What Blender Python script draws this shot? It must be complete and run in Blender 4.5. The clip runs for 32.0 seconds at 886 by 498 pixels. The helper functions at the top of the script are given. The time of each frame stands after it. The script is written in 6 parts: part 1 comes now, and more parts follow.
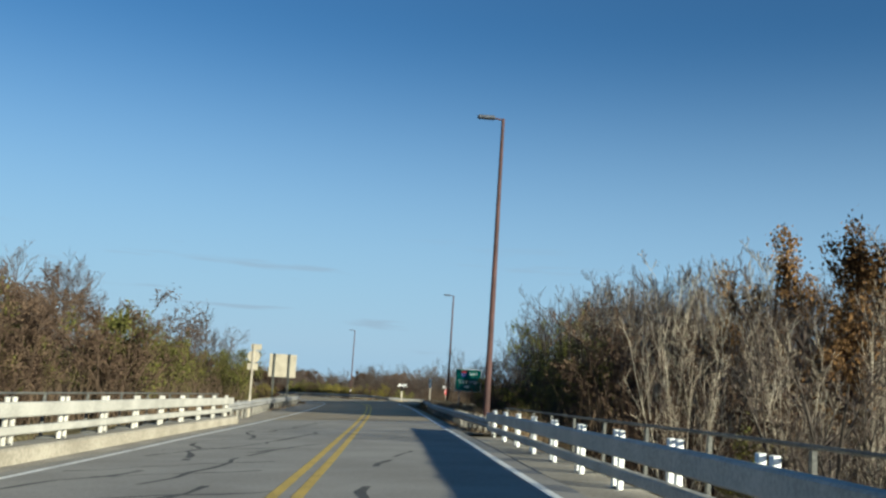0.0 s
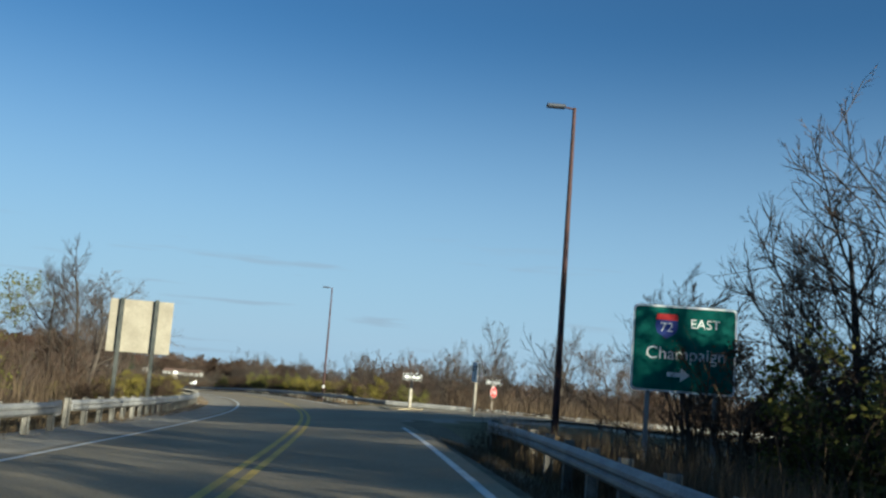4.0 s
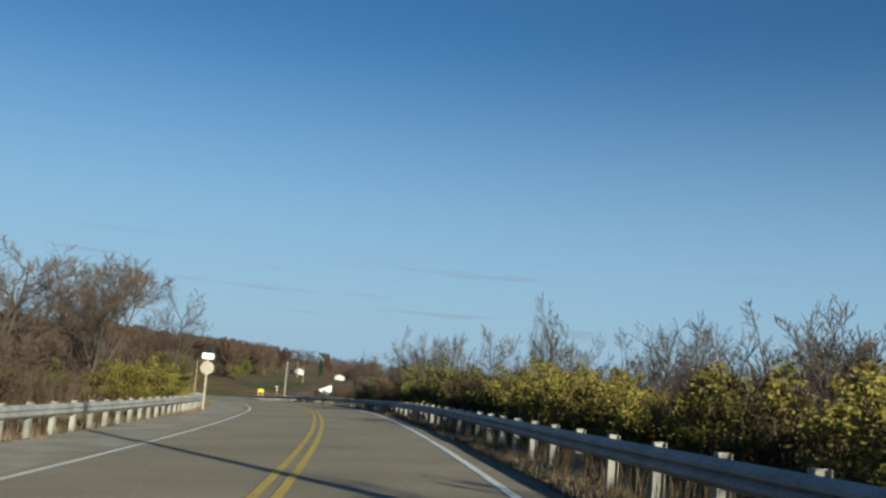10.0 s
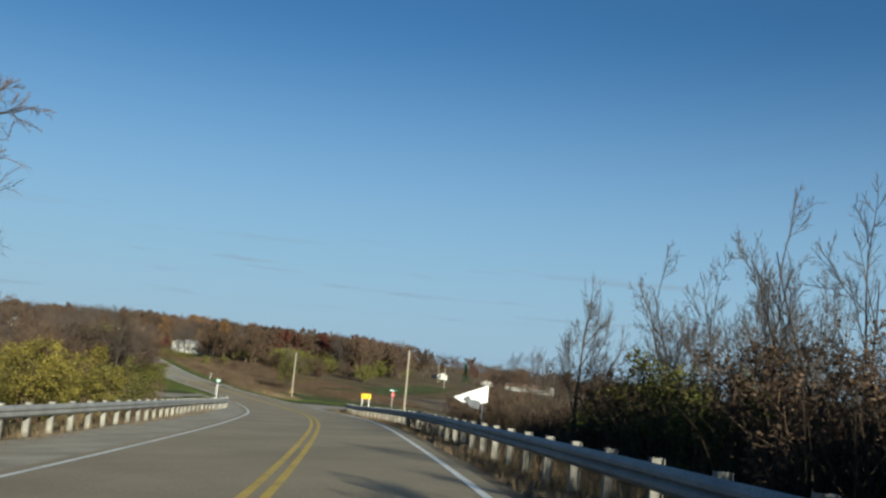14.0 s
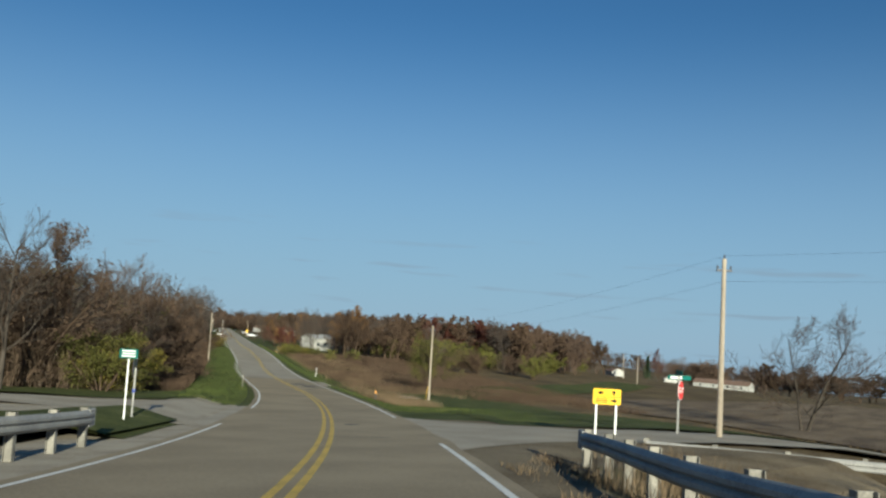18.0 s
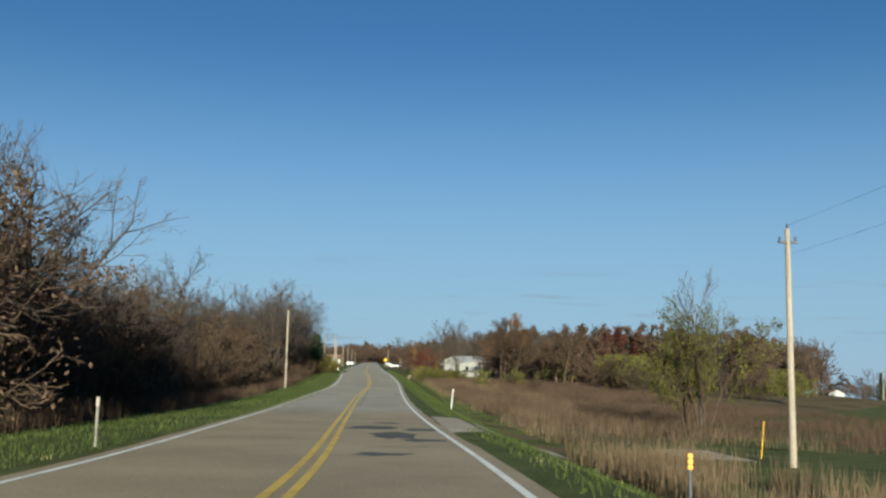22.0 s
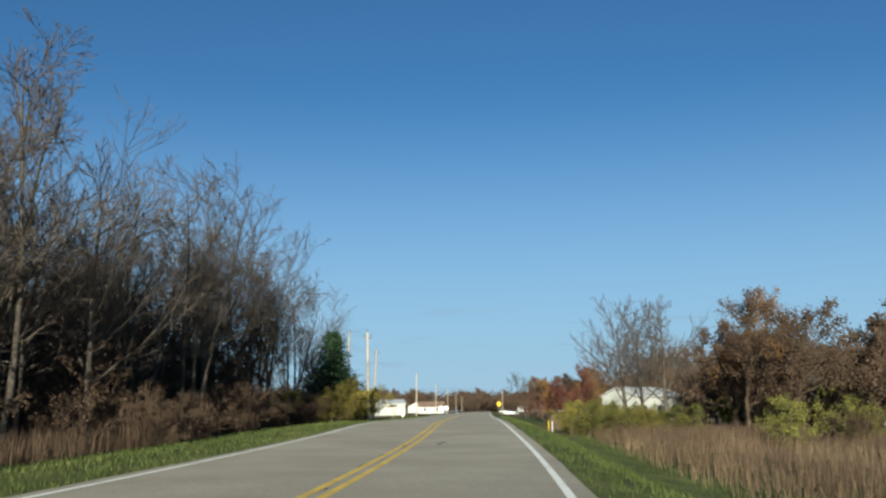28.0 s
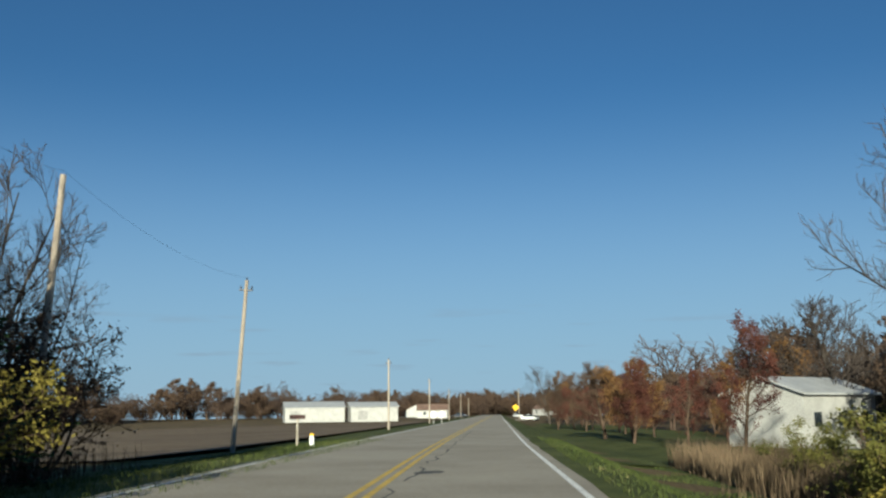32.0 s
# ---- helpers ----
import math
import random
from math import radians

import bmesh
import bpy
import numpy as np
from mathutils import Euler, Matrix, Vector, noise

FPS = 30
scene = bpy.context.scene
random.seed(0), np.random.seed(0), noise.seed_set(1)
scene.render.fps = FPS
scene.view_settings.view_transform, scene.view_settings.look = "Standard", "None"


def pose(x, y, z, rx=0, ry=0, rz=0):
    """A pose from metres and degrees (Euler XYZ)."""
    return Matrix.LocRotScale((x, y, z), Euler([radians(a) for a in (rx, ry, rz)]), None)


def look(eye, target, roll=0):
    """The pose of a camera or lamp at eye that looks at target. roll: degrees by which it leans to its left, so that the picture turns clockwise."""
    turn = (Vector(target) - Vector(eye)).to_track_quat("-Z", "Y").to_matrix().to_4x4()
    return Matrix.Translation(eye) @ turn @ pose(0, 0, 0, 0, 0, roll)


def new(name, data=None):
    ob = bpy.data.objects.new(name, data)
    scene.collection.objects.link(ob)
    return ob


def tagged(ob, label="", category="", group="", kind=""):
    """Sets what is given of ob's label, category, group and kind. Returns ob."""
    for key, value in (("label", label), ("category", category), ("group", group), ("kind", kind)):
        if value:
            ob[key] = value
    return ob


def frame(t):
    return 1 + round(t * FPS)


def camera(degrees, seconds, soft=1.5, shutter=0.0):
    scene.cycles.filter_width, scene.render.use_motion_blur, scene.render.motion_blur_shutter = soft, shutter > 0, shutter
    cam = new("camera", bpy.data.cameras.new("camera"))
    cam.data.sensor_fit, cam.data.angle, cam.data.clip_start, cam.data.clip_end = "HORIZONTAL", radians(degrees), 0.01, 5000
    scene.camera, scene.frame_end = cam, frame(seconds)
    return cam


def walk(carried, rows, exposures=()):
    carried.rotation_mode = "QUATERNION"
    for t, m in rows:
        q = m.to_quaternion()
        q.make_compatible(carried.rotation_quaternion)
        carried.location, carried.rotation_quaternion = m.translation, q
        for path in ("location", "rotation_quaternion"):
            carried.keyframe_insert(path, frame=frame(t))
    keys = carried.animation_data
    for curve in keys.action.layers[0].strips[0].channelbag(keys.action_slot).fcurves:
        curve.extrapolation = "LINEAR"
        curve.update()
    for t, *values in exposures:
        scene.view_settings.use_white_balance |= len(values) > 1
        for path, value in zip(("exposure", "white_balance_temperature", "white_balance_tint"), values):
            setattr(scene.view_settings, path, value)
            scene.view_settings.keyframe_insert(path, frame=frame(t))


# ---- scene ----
CLIP = 32.0
PATH = [
    (0, (1.032, -81.593, 3.970), (1.446, -71.664, 5.086), 3.69),
    (0.5, (1.069, -74.132, 3.664), (1.476, -64.202, 4.775), 3.12),
    (1, (1.030, -66.637, 3.318), (1.501, -56.705, 4.385), 3.60),
    (1.5, (0.978, -59.125, 2.956), (1.517, -49.192, 3.987), 2.93),
    (2, (0.990, -51.630, 2.528), (1.653, -41.711, 3.609), 2.73),
    (2.5, (0.987, -44.100, 2.120), (1.586, -34.163, 3.067), 3.11),
    (3, (0.998, -36.596, 1.748), (1.616, -26.670, 2.796), 3.21),
    (3.5, (1.003, -29.137, 1.399), (1.502, -19.210, 2.504), 3.95),
    (5.5, (0.000, 0.000, 0.000), (0.070, 9.944, 1.052), 4.01),
    (6, (-0.554, 7.279, -0.399), (-0.683, 17.219, 0.684), 4.37),
    (6.5, (-1.191, 14.552, -0.839), (-1.524, 24.490, 0.219), 4.62),
    (7, (-1.928, 21.852, -1.269), (-2.511, 31.776, -0.190), 4.50),
    (7.5, (-2.947, 29.201, -1.688), (-3.751, 39.115, -0.652), 4.78),
    (8, (-4.120, 36.590, -2.104), (-5.114, 46.477, -0.985), 4.79),
    (8.5, (-5.382, 43.990, -2.506), (-6.567, 53.860, -1.420), 4.89),
    (9, (-6.808, 51.478, -2.942), (-8.215, 61.312, -1.804), 4.32),
    (9.5, (-8.413, 59.004, -3.396), (-10.061, 68.810, -2.327), 4.50),
    (10, (-10.144, 66.549, -3.807), (-11.991, 76.319, -2.740), 4.70),
    (10.5, (-12.003, 74.088, -4.223), (-14.053, 83.814, -3.124), 4.90),
    (11, (-14.000, 81.598, -4.662), (-16.226, 91.288, -3.591), 4.59),
    (11.5, (-16.128, 89.061, -5.102), (-18.498, 98.718, -4.046), 4.91),
    (12, (-18.352, 96.493, -5.542), (-20.854, 106.123, -4.546), 5.14),
    (12.5, (-20.611, 103.930, -5.975), (-23.303, 113.508, -4.967), 4.79),
    (13, (-23.060, 111.313, -6.425), (-26.003, 120.817, -5.415), 5.50),
    (13.5, (-25.754, 118.607, -6.914), (-28.896, 128.047, -5.906), 5.35),
    (14, (-28.683, 125.816, -7.446), (-32.077, 135.168, -6.428), 5.24),
    (14.5, (-31.692, 133.000, -7.987), (-35.301, 142.272, -6.978), 4.92),
    (16.5, (-45.144, 161.165, -10.113), (-49.560, 170.093, -9.227), 3.52),
    (17, (-48.715, 167.825, -10.675), (-53.290, 176.671, -9.773), 3.70),
    (17.5, (-52.309, 174.370, -11.255), (-57.071, 183.116, -10.343), 3.63),
    (18, (-56.040, 180.740, -11.808), (-60.962, 189.398, -10.902), 3.36),
    (18.5, (-59.874, 186.990, -12.389), (-64.966, 195.543, -11.432), 3.32),
    (19, (-63.862, 193.153, -12.951), (-69.133, 201.597, -12.000), 2.41),
    (19.5, (-68.111, 199.247, -13.455), (-73.560, 207.573, -12.469), 2.30),
    (20, (-72.466, 205.304, -13.910), (-78.066, 213.517, -12.823), 2.56),
    (20.5, (-76.887, 211.315, -14.321), (-82.636, 219.419, -13.194), 2.19),
    (21, (-81.379, 217.236, -14.709), (-87.330, 225.198, -13.616), 1.60),
    (21.5, (-85.952, 223.015, -15.107), (-92.086, 230.828, -13.953), 1.57),
    (22, (-90.611, 228.680, -15.519), (-96.881, 236.376, -14.312), 1.11),
    (22.5, (-95.437, 234.373, -15.826), (-101.940, 241.863, -14.563), 0.82),
    (23, (-100.430, 239.979, -16.000), (-107.137, 247.272, -14.651), 0.70),
    (23.5, (-105.492, 245.492, -16.188), (-112.369, 252.626, -14.848), -0.10),
    (24, (-110.584, 250.885, -16.439), (-117.682, 257.787, -15.033), 0.33),
    (24.5, (-115.635, 256.175, -16.700), (-122.848, 262.940, -15.212), 1.22),
    (25, (-120.641, 261.448, -16.864), (-127.832, 268.202, -15.232), 1.83),
    (25.5, (-125.706, 266.674, -16.961), (-132.825, 273.497, -15.301), 1.64),
    (27.5, (-145.220, 289.166, -17.522), (-152.312, 295.999, -15.786), -0.45),
    (28, (-150.105, 294.279, -17.462), (-157.220, 301.085, -15.714), -0.42),
    (28.5, (-154.941, 299.325, -17.372), (-162.066, 306.107, -15.572), -0.45),
    (29, (-159.808, 304.238, -17.303), (-166.954, 310.991, -15.474), -0.00),
    (29.5, (-164.622, 309.125, -17.224), (-171.775, 315.876, -15.420), -0.14),
    (30, (-169.422, 313.997, -17.175), (-176.578, 320.747, -15.379), -0.23),
    (30.5, (-174.211, 318.875, -17.158), (-181.371, 325.626, -15.380), -0.50),
    (31, (-178.927, 323.674, -17.144), (-186.088, 330.425, -15.370), -0.85),
    (31.5, (-183.632, 328.494, -17.057), (-190.808, 335.243, -15.339), -0.14),
    (32, (-188.393, 333.438, -16.937), (-195.566, 340.177, -15.166), -0.62),
]
cam = camera(52.5, CLIP, soft=2.5)
walk(cam, [(t, look(eye, target, roll)) for t, eye, target, roll in PATH], exposures=((0.0, 1.22, 6050, -4), (3.0, 1.26, 6050, -4), (6.0, 1.04, 6050, -4), (8.0, 0.98, 6050, -4), (12.0, 1.06, 6050, -4), (17.0, 0.86, 6050, -4), (22.0, 1.00, 6050, -4), (28.0, 1.14, 6050, -4), (32.0, 0.90, 6050, -4)))

# ---- sky and sun ----
SUN_DIR = Vector((0.66, -0.75, 0.25)).normalized()
world = bpy.data.worlds.new("sky")
scene.world = world
world.use_nodes = True
wn, wl = world.node_tree.nodes, world.node_tree.links
sky = wn.new("ShaderNodeTexSky")
sky.sky_type = "NISHITA"
sky.sun_disc = False
sky.sun_elevation = math.asin(SUN_DIR.z)
sky.sun_rotation = math.atan2(SUN_DIR.x, SUN_DIR.y)
sky.air_density, sky.dust_density, sky.ozone_density = 1.0, 0.0, 6.0
bg = wn["Background"]
# thin pale-blue haze that thickens evenly towards the horizon all round
coord, sep, haze_at, haze = (wn.new(n) for n in ("ShaderNodeTexCoord", "ShaderNodeSeparateXYZ", "ShaderNodeMapRange", "ShaderNodeMix"))
wl.new(coord.outputs["Generated"], sep.inputs[0])
wl.new(sep.outputs["Z"], haze_at.inputs["Value"])
haze_at.inputs["From Min"].default_value, haze_at.inputs["From Max"].default_value = 0.0, 0.36
haze_at.inputs["To Min"].default_value, haze_at.inputs["To Max"].default_value = 0.85, 0.0
haze_at.interpolation_type = "SMOOTHSTEP"
haze.data_type = "RGBA"
wl.new(haze_at.outputs[0], haze.inputs["Factor"])
wl.new(sky.outputs[0], haze.inputs["A"])
haze.inputs["B"].default_value = (3.9, 5.35, 7.3, 1)
# a few thin grey wisps of cloud low in the sky
flat, wisp, low, high_, veil, cloud = (wn.new(n) for n in ("ShaderNodeMapping", "ShaderNodeTexNoise", "ShaderNodeMapRange", "ShaderNodeMapRange", "ShaderNodeMath", "ShaderNodeMix"))
wl.new(coord.outputs["Generated"], flat.inputs[0])
flat.inputs["Scale"].default_value = (5.0, 5.0, 62.0)
wl.new(flat.outputs[0], wisp.inputs["Vector"])
wisp.inputs["Scale"].default_value, wisp.inputs["Detail"].default_value = 1.5, 4.0
wl.new(wisp.outputs[0], low.inputs["Value"])
low.inputs["From Min"].default_value, low.inputs["From Max"].default_value, low.inputs["To Max"].default_value = 0.61, 0.72, 0.5
wl.new(sep.outputs["Z"], high_.inputs["Value"])
high_.inputs["From Min"].default_value, high_.inputs["From Max"].default_value = 0.13, 0.07
veil.operation = "MULTIPLY"
wl.new(low.outputs[0], veil.inputs[0])
wl.new(high_.outputs[0], veil.inputs[1])
cloud.data_type = "RGBA"
wl.new(veil.outputs[0], cloud.inputs["Factor"])
wl.new(haze.outputs["Result"], cloud.inputs["A"])
cloud.inputs["B"].default_value = (3.3, 3.9, 4.9, 1)
wl.new(cloud.outputs["Result"], bg.inputs[0])
bg.inputs[1].default_value = 0.045
sun_data = bpy.data.lights.new("sun", "SUN")
sun_data.energy, sun_data.angle, sun_data.color = 5.0, radians(0.55), (1.0, 0.87, 0.7)
sun = new("sun", sun_data)
sun.matrix_world = look((0, 0, 80), Vector((0, 0, 80)) - SUN_DIR)

# ---- materials ----


def material(name, a, b, size=1.0, fine=12.0, rough=0.85, bump=0.3, metal=0.0, spread=(0.4, 0.6), c=None, objvar=0.0, spec=0.5, stretch=(1, 1, 1), bump_dist=0.02):
    """Two colours mixed by noise at two scales, with bump; c: a third colour in rare spots; objvar: brightness varied from object to object."""
    m = bpy.data.materials.new(name)
    m.use_nodes = True
    n, l = m.node_tree.nodes, m.node_tree.links
    p = n["Principled BSDF"]
    geo = n.new("ShaderNodeNewGeometry")
    mp = n.new("ShaderNodeMapping")
    mp.inputs["Scale"].default_value = stretch
    l.new(geo.outputs["Position"], mp.inputs[0])
    big, small = n.new("ShaderNodeTexNoise"), n.new("ShaderNodeTexNoise")
    for t, s, d in ((big, size, 5.0), (small, size * fine, 3.0)):
        l.new(mp.outputs[0], t.inputs["Vector"])
        t.inputs["Scale"].default_value, t.inputs["Detail"].default_value = s, d
    mixv = n.new("ShaderNodeMath")
    mixv.operation = "MULTIPLY_ADD"
    mixv.inputs[1].default_value, mixv.inputs[2].default_value = 0.5, 0.0
    l.new(small.outputs[0], mixv.inputs[0])
    add = n.new("ShaderNodeMath")
    add.operation = "MULTIPLY_ADD"
    add.inputs[1].default_value = 0.5
    l.new(big.outputs[0], add.inputs[0])
    l.new(mixv.outputs[0], add.inputs[2])
    ramp = n.new("ShaderNodeValToRGB")
    ramp.color_ramp.elements[0].position, ramp.color_ramp.elements[1].position = spread
    ramp.color_ramp.elements[0].color, ramp.color_ramp.elements[1].color = (*a, 1), (*b, 1)
    if c:
        e = ramp.color_ramp.elements.new(min(0.97, spread[1] + 0.08))
        e.color = (*c, 1)
    l.new(add.outputs[0], ramp.inputs[0])
    col = ramp.outputs[0]
    if objvar:
        info, hsv, mr = n.new("ShaderNodeObjectInfo"), n.new("ShaderNodeHueSaturation"), n.new("ShaderNodeMapRange")
        mr.inputs[3].default_value, mr.inputs[4].default_value = 1 - objvar, 1 + objvar
        l.new(info.outputs["Random"], mr.inputs[0])
        l.new(mr.outputs[0], hsv.inputs["Value"])
        l.new(col, hsv.inputs["Color"])
        col = hsv.outputs[0]
    l.new(col, p.inputs["Base Color"])
    p.inputs["Roughness"].default_value, p.inputs["Metallic"].default_value = rough, metal
    p.inputs["Specular IOR Level"].default_value = spec
    if bump:
        bp = n.new("ShaderNodeBump")
        bp.inputs["Strength"].default_value, bp.inputs["Distance"].default_value = bump, bump_dist
        l.new(add.outputs[0], bp.inputs["Height"])
        l.new(bp.outputs[0], p.inputs["Normal"])
    return m


ASPHALT = material("worn_asphalt", (0.215, 0.169, 0.102), (0.315, 0.252, 0.158), 0.35, 60, 0.9, 0.35, bump_dist=0.01)
PATCH = material("dark_patch", (0.03, 0.03, 0.03), (0.07, 0.066, 0.06), 3, 20, 0.9)
GRAVEL = material("pale_gravel", (0.24, 0.2, 0.145), (0.4, 0.35, 0.265), 0.8, 40, 0.95, 0.6)
GRASS = material("verge_grass", (0.043, 0.055, 0.016), (0.105, 0.115, 0.037), 0.5, 30, 0.95, 0.8, c=(0.2, 0.18, 0.08), spec=0.1)
WEEDGROUND = material("dry_ground", (0.07, 0.052, 0.03), (0.17, 0.125, 0.065), 0.15, 40, 0.95, 0.8, c=(0.12, 0.13, 0.04), spec=0.1)
PLOWED = material("plowed_soil", (0.1, 0.074, 0.05), (0.22, 0.17, 0.115), 0.4, 20, 0.95, 1.0, spec=0.1, stretch=(1, 0.15, 1))
YELLOW = material("yellow_paint", (0.3, 0.2, 0.04), (0.62, 0.42, 0.06), 1.2, 25, 0.7, 0.1, spread=(0.3, 0.55))
WHITE = material("white_road_paint", (0.4, 0.39, 0.36), (0.78, 0.77, 0.72), 1.2, 25, 0.7, 0.1, spread=(0.3, 0.5))
BRIDGESTEEL = material("weathered_pale_steel", (0.3, 0.29, 0.26), (0.46, 0.445, 0.4), 1.2, 20, 0.7, 0.1)
SOIL = material("trodden_soil", (0.13, 0.1, 0.062), (0.25, 0.205, 0.14), 0.6, 30, 0.95, 0.6, c=(0.12, 0.12, 0.05), spec=0.1)
CONCRETE = material("concrete", (0.23, 0.205, 0.16), (0.38, 0.345, 0.28), 0.7, 25, 0.9, 0.3)
GALV = material("galvanised_steel", (0.2, 0.2, 0.2), (0.34, 0.335, 0.32), 1.5, 20, 0.62, 0.1, metal=0.0, spec=0.3)
POSTWOOD = material("weathered_post_wood", (0.24, 0.215, 0.17), (0.44, 0.4, 0.33), 3, 15, 0.9, 0.4, objvar=0.2)
POSTSTEEL = material("dull_post_steel", (0.13, 0.125, 0.11), (0.26, 0.245, 0.215), 3, 15, 0.8, 0.4, objvar=0.2)
POLEWOOD = material("weathered_pole_wood", (0.22, 0.185, 0.145), (0.39, 0.34, 0.275), 1.5, 20, 0.9, 0.5, stretch=(3, 3, 0.3))
RUST = material("rusted_steel", (0.03, 0.013, 0.012), (0.07, 0.03, 0.027), 1.5, 15, 0.8, 0.2)
DARKMETAL = material("dark_metal", (0.03, 0.035, 0.05), (0.07, 0.08, 0.1), 4, 10, 0.5, 0.1)
ALU = material("sign_back_aluminium", (0.5, 0.5, 0.47), (0.66, 0.66, 0.62), 1.2, 12, 0.5, 0.05, metal=0.2)
SIGNWHITE = material("sign_white", (0.72, 0.73, 0.72), (0.82, 0.83, 0.82), 2, 10, 0.75, 0, spec=0.2)
SIGNBLACK = material("sign_black", (0.008, 0.008, 0.01), (0.02, 0.02, 0.023), 2, 10, 0.85, 0, spec=0.15)
SIGNRED = material("sign_red", (0.5, 0.03, 0.035), (0.62, 0.06, 0.06), 2, 10, 0.75, 0, spec=0.2)
SIGNGREEN = material("sign_green", (0.0, 0.085, 0.07), (0.008, 0.12, 0.1), 2, 10, 0.75, 0, spec=0.2)
SIGNYELLOW = material("sign_yellow", (0.7, 0.42, 0.02), (0.8, 0.5, 0.05), 2, 10, 0.75, 0, spec=0.2)
BARK_GREY = material("grey_bark", (0.038, 0.032, 0.027), (0.09, 0.076, 0.064), 2, 12, 0.95, 0.5, objvar=0.25, spec=0.1)
BARK_BROWN = material("brown_bark", (0.045, 0.031, 0.022), (0.11, 0.078, 0.056), 2, 12, 0.95, 0.5, objvar=0.25, spec=0.1)
BARK_PALE = material("pale_bark", (0.2, 0.17, 0.13), (0.4, 0.36, 0.29), 2, 12, 0.95, 0.4, objvar=0.2, spec=0.1)
TWIG = material("twigs", (0.042, 0.034, 0.03), (0.095, 0.078, 0.068), 1, 8, 0.95, 0, objvar=0.3, spec=0.1)
TWIG_RED = material("reddish_twigs", (0.052, 0.036, 0.028), (0.11, 0.078, 0.06), 1, 8, 0.95, 0, objvar=0.25, spec=0.1)
LEAF_OLIVE = material("olive_leaves", (0.055, 0.06, 0.014), (0.13, 0.125, 0.03), 0.8, 10, 0.8, 0, c=(0.17, 0.13, 0.03), objvar=0.3, spec=0.2)
LEAF_YELLOW = material("yellowing_leaves", (0.085, 0.076, 0.017), (0.18, 0.148, 0.03), 0.9, 10, 0.8, 0, objvar=0.25, spec=0.2)
LEAF_BROWN = material("brown_leaves", (0.046, 0.031, 0.023), (0.1, 0.068, 0.046), 0.8, 10, 0.85, 0, objvar=0.3, spec=0.1)
LEAF_ORANGE = material("orange_brown_leaves", (0.095, 0.052, 0.023), (0.19, 0.108, 0.043), 0.8, 10, 0.85, 0, objvar=0.2, spec=0.1)
LEAF_MAROON = material("maroon_leaves", (0.055, 0.021, 0.017), (0.115, 0.045, 0.033), 0.8, 10, 0.85, 0, objvar=0.25, spec=0.1)
NEEDLE = material("dark_needles", (0.012, 0.028, 0.014), (0.035, 0.06, 0.028), 0.8, 12, 0.85, 0, objvar=0.2, spec=0.1)
WEEDS = material("dry_weeds", (0.078, 0.057, 0.035), (0.18, 0.133, 0.085), 0.2, 30, 0.95, 0, c=(0.16, 0.09, 0.055), spec=0.1)
WEEDS_RED = material("russet_weeds", (0.04, 0.027, 0.019), (0.092, 0.063, 0.044), 0.2, 30, 0.95, 0, spec=0.1)
GRASSBLADE = material("grass_blades", (0.03, 0.045, 0.012), (0.072, 0.088, 0.027), 0.4, 20, 0.9, 0, c=(0.24, 0.21, 0.1), spec=0.1)
SIDING = material("white_siding", (0.3, 0.3, 0.287), (0.41, 0.41, 0.39), 1, 10, 0.6, 0.1)
ROOFMETAL = material("pale_roof_sheet", (0.3, 0.31, 0.315), (0.41, 0.42, 0.42), 1, 10, 0.5, 0.1)
SHINGLE = material("brown_shingles", (0.11, 0.07, 0.05), (0.2, 0.13, 0.1), 1, 20, 0.9, 0.3)
DARKGLASS = material("dark_window", (0.02, 0.025, 0.03), (0.04, 0.05, 0.06), 1, 5, 0.15, 0)

# ---- the road's line: x, y, z of its middle and its cross fall in degrees (down to the left) ----
ROAD = [
    (0.55, -321.59, 4.7, 3),
    (0.15, -201.59, 3.7, 3),
    (-0.09, -129.59, 3.1, 3),
    (-0.17, -105.59, 2.9, 3),
    (-0.25, -81.59, 2.7, 3),
    (-0.31, -63.63, 1.88, 3),
    (-0.45, -45.61, 0.94, 3),
    (-0.69, -27.78, 0.05, 3.01),
    (-1.16, -10.25, -0.79, 3.12),
    (-2.19, 8.62, -1.79, 3.23),
    (-4.02, 26.1, -2.8, 3.34),
    (-6.79, 43.8, -3.8, 3.43),
    (-10.42, 61.75, -4.83, 3.48),
    (-14.56, 78.23, -5.77, 3.54),
    (-19.74, 96.08, -6.83, 3.6),
    (-25.63, 113.69, -7.93, 3.41),
    (-31.98, 129.48, -9.06, 3.24),
    (-39.77, 146.43, -10.33, 3.06),
    (-47.26, 161.65, -11.51, 2.86),
    (-55.89, 177.36, -12.85, 2.38),
    (-66.09, 193.48, -14.27, 1.86),
    (-76.4, 207.95, -15.37, 1.35),
    (-87.25, 221.96, -16.32, 0.82),
    (-98.76, 235.46, -17.06, 0.39),
    (-110.79, 248.6, -17.63, 0.03),
    (-122.62, 261.55, -18.08, 0),
    (-134.7, 274.61, -18.38, 0),
    (-147.8, 288.58, -18.54, 0),
    (-159.37, 300.75, -18.56, 0),
    (-172.66, 314.61, -18.43, 0),
    (-184.93, 327.28, -18.2, 0),
    (-201.44, 344.7, -18.26, 0),
    (-217.95, 362.12, -18.32, 0),
    (-250.98, 396.95, -18.44, 0),
    (-300.51, 449.2, -18.62, 0),
    (-383.07, 536.29, -18.92, 0),
    (-515.16, 675.63, -19.4, 0),
    (-845.39, 1023.99, -20.6, 0),
]
_r = np.array(ROAD)
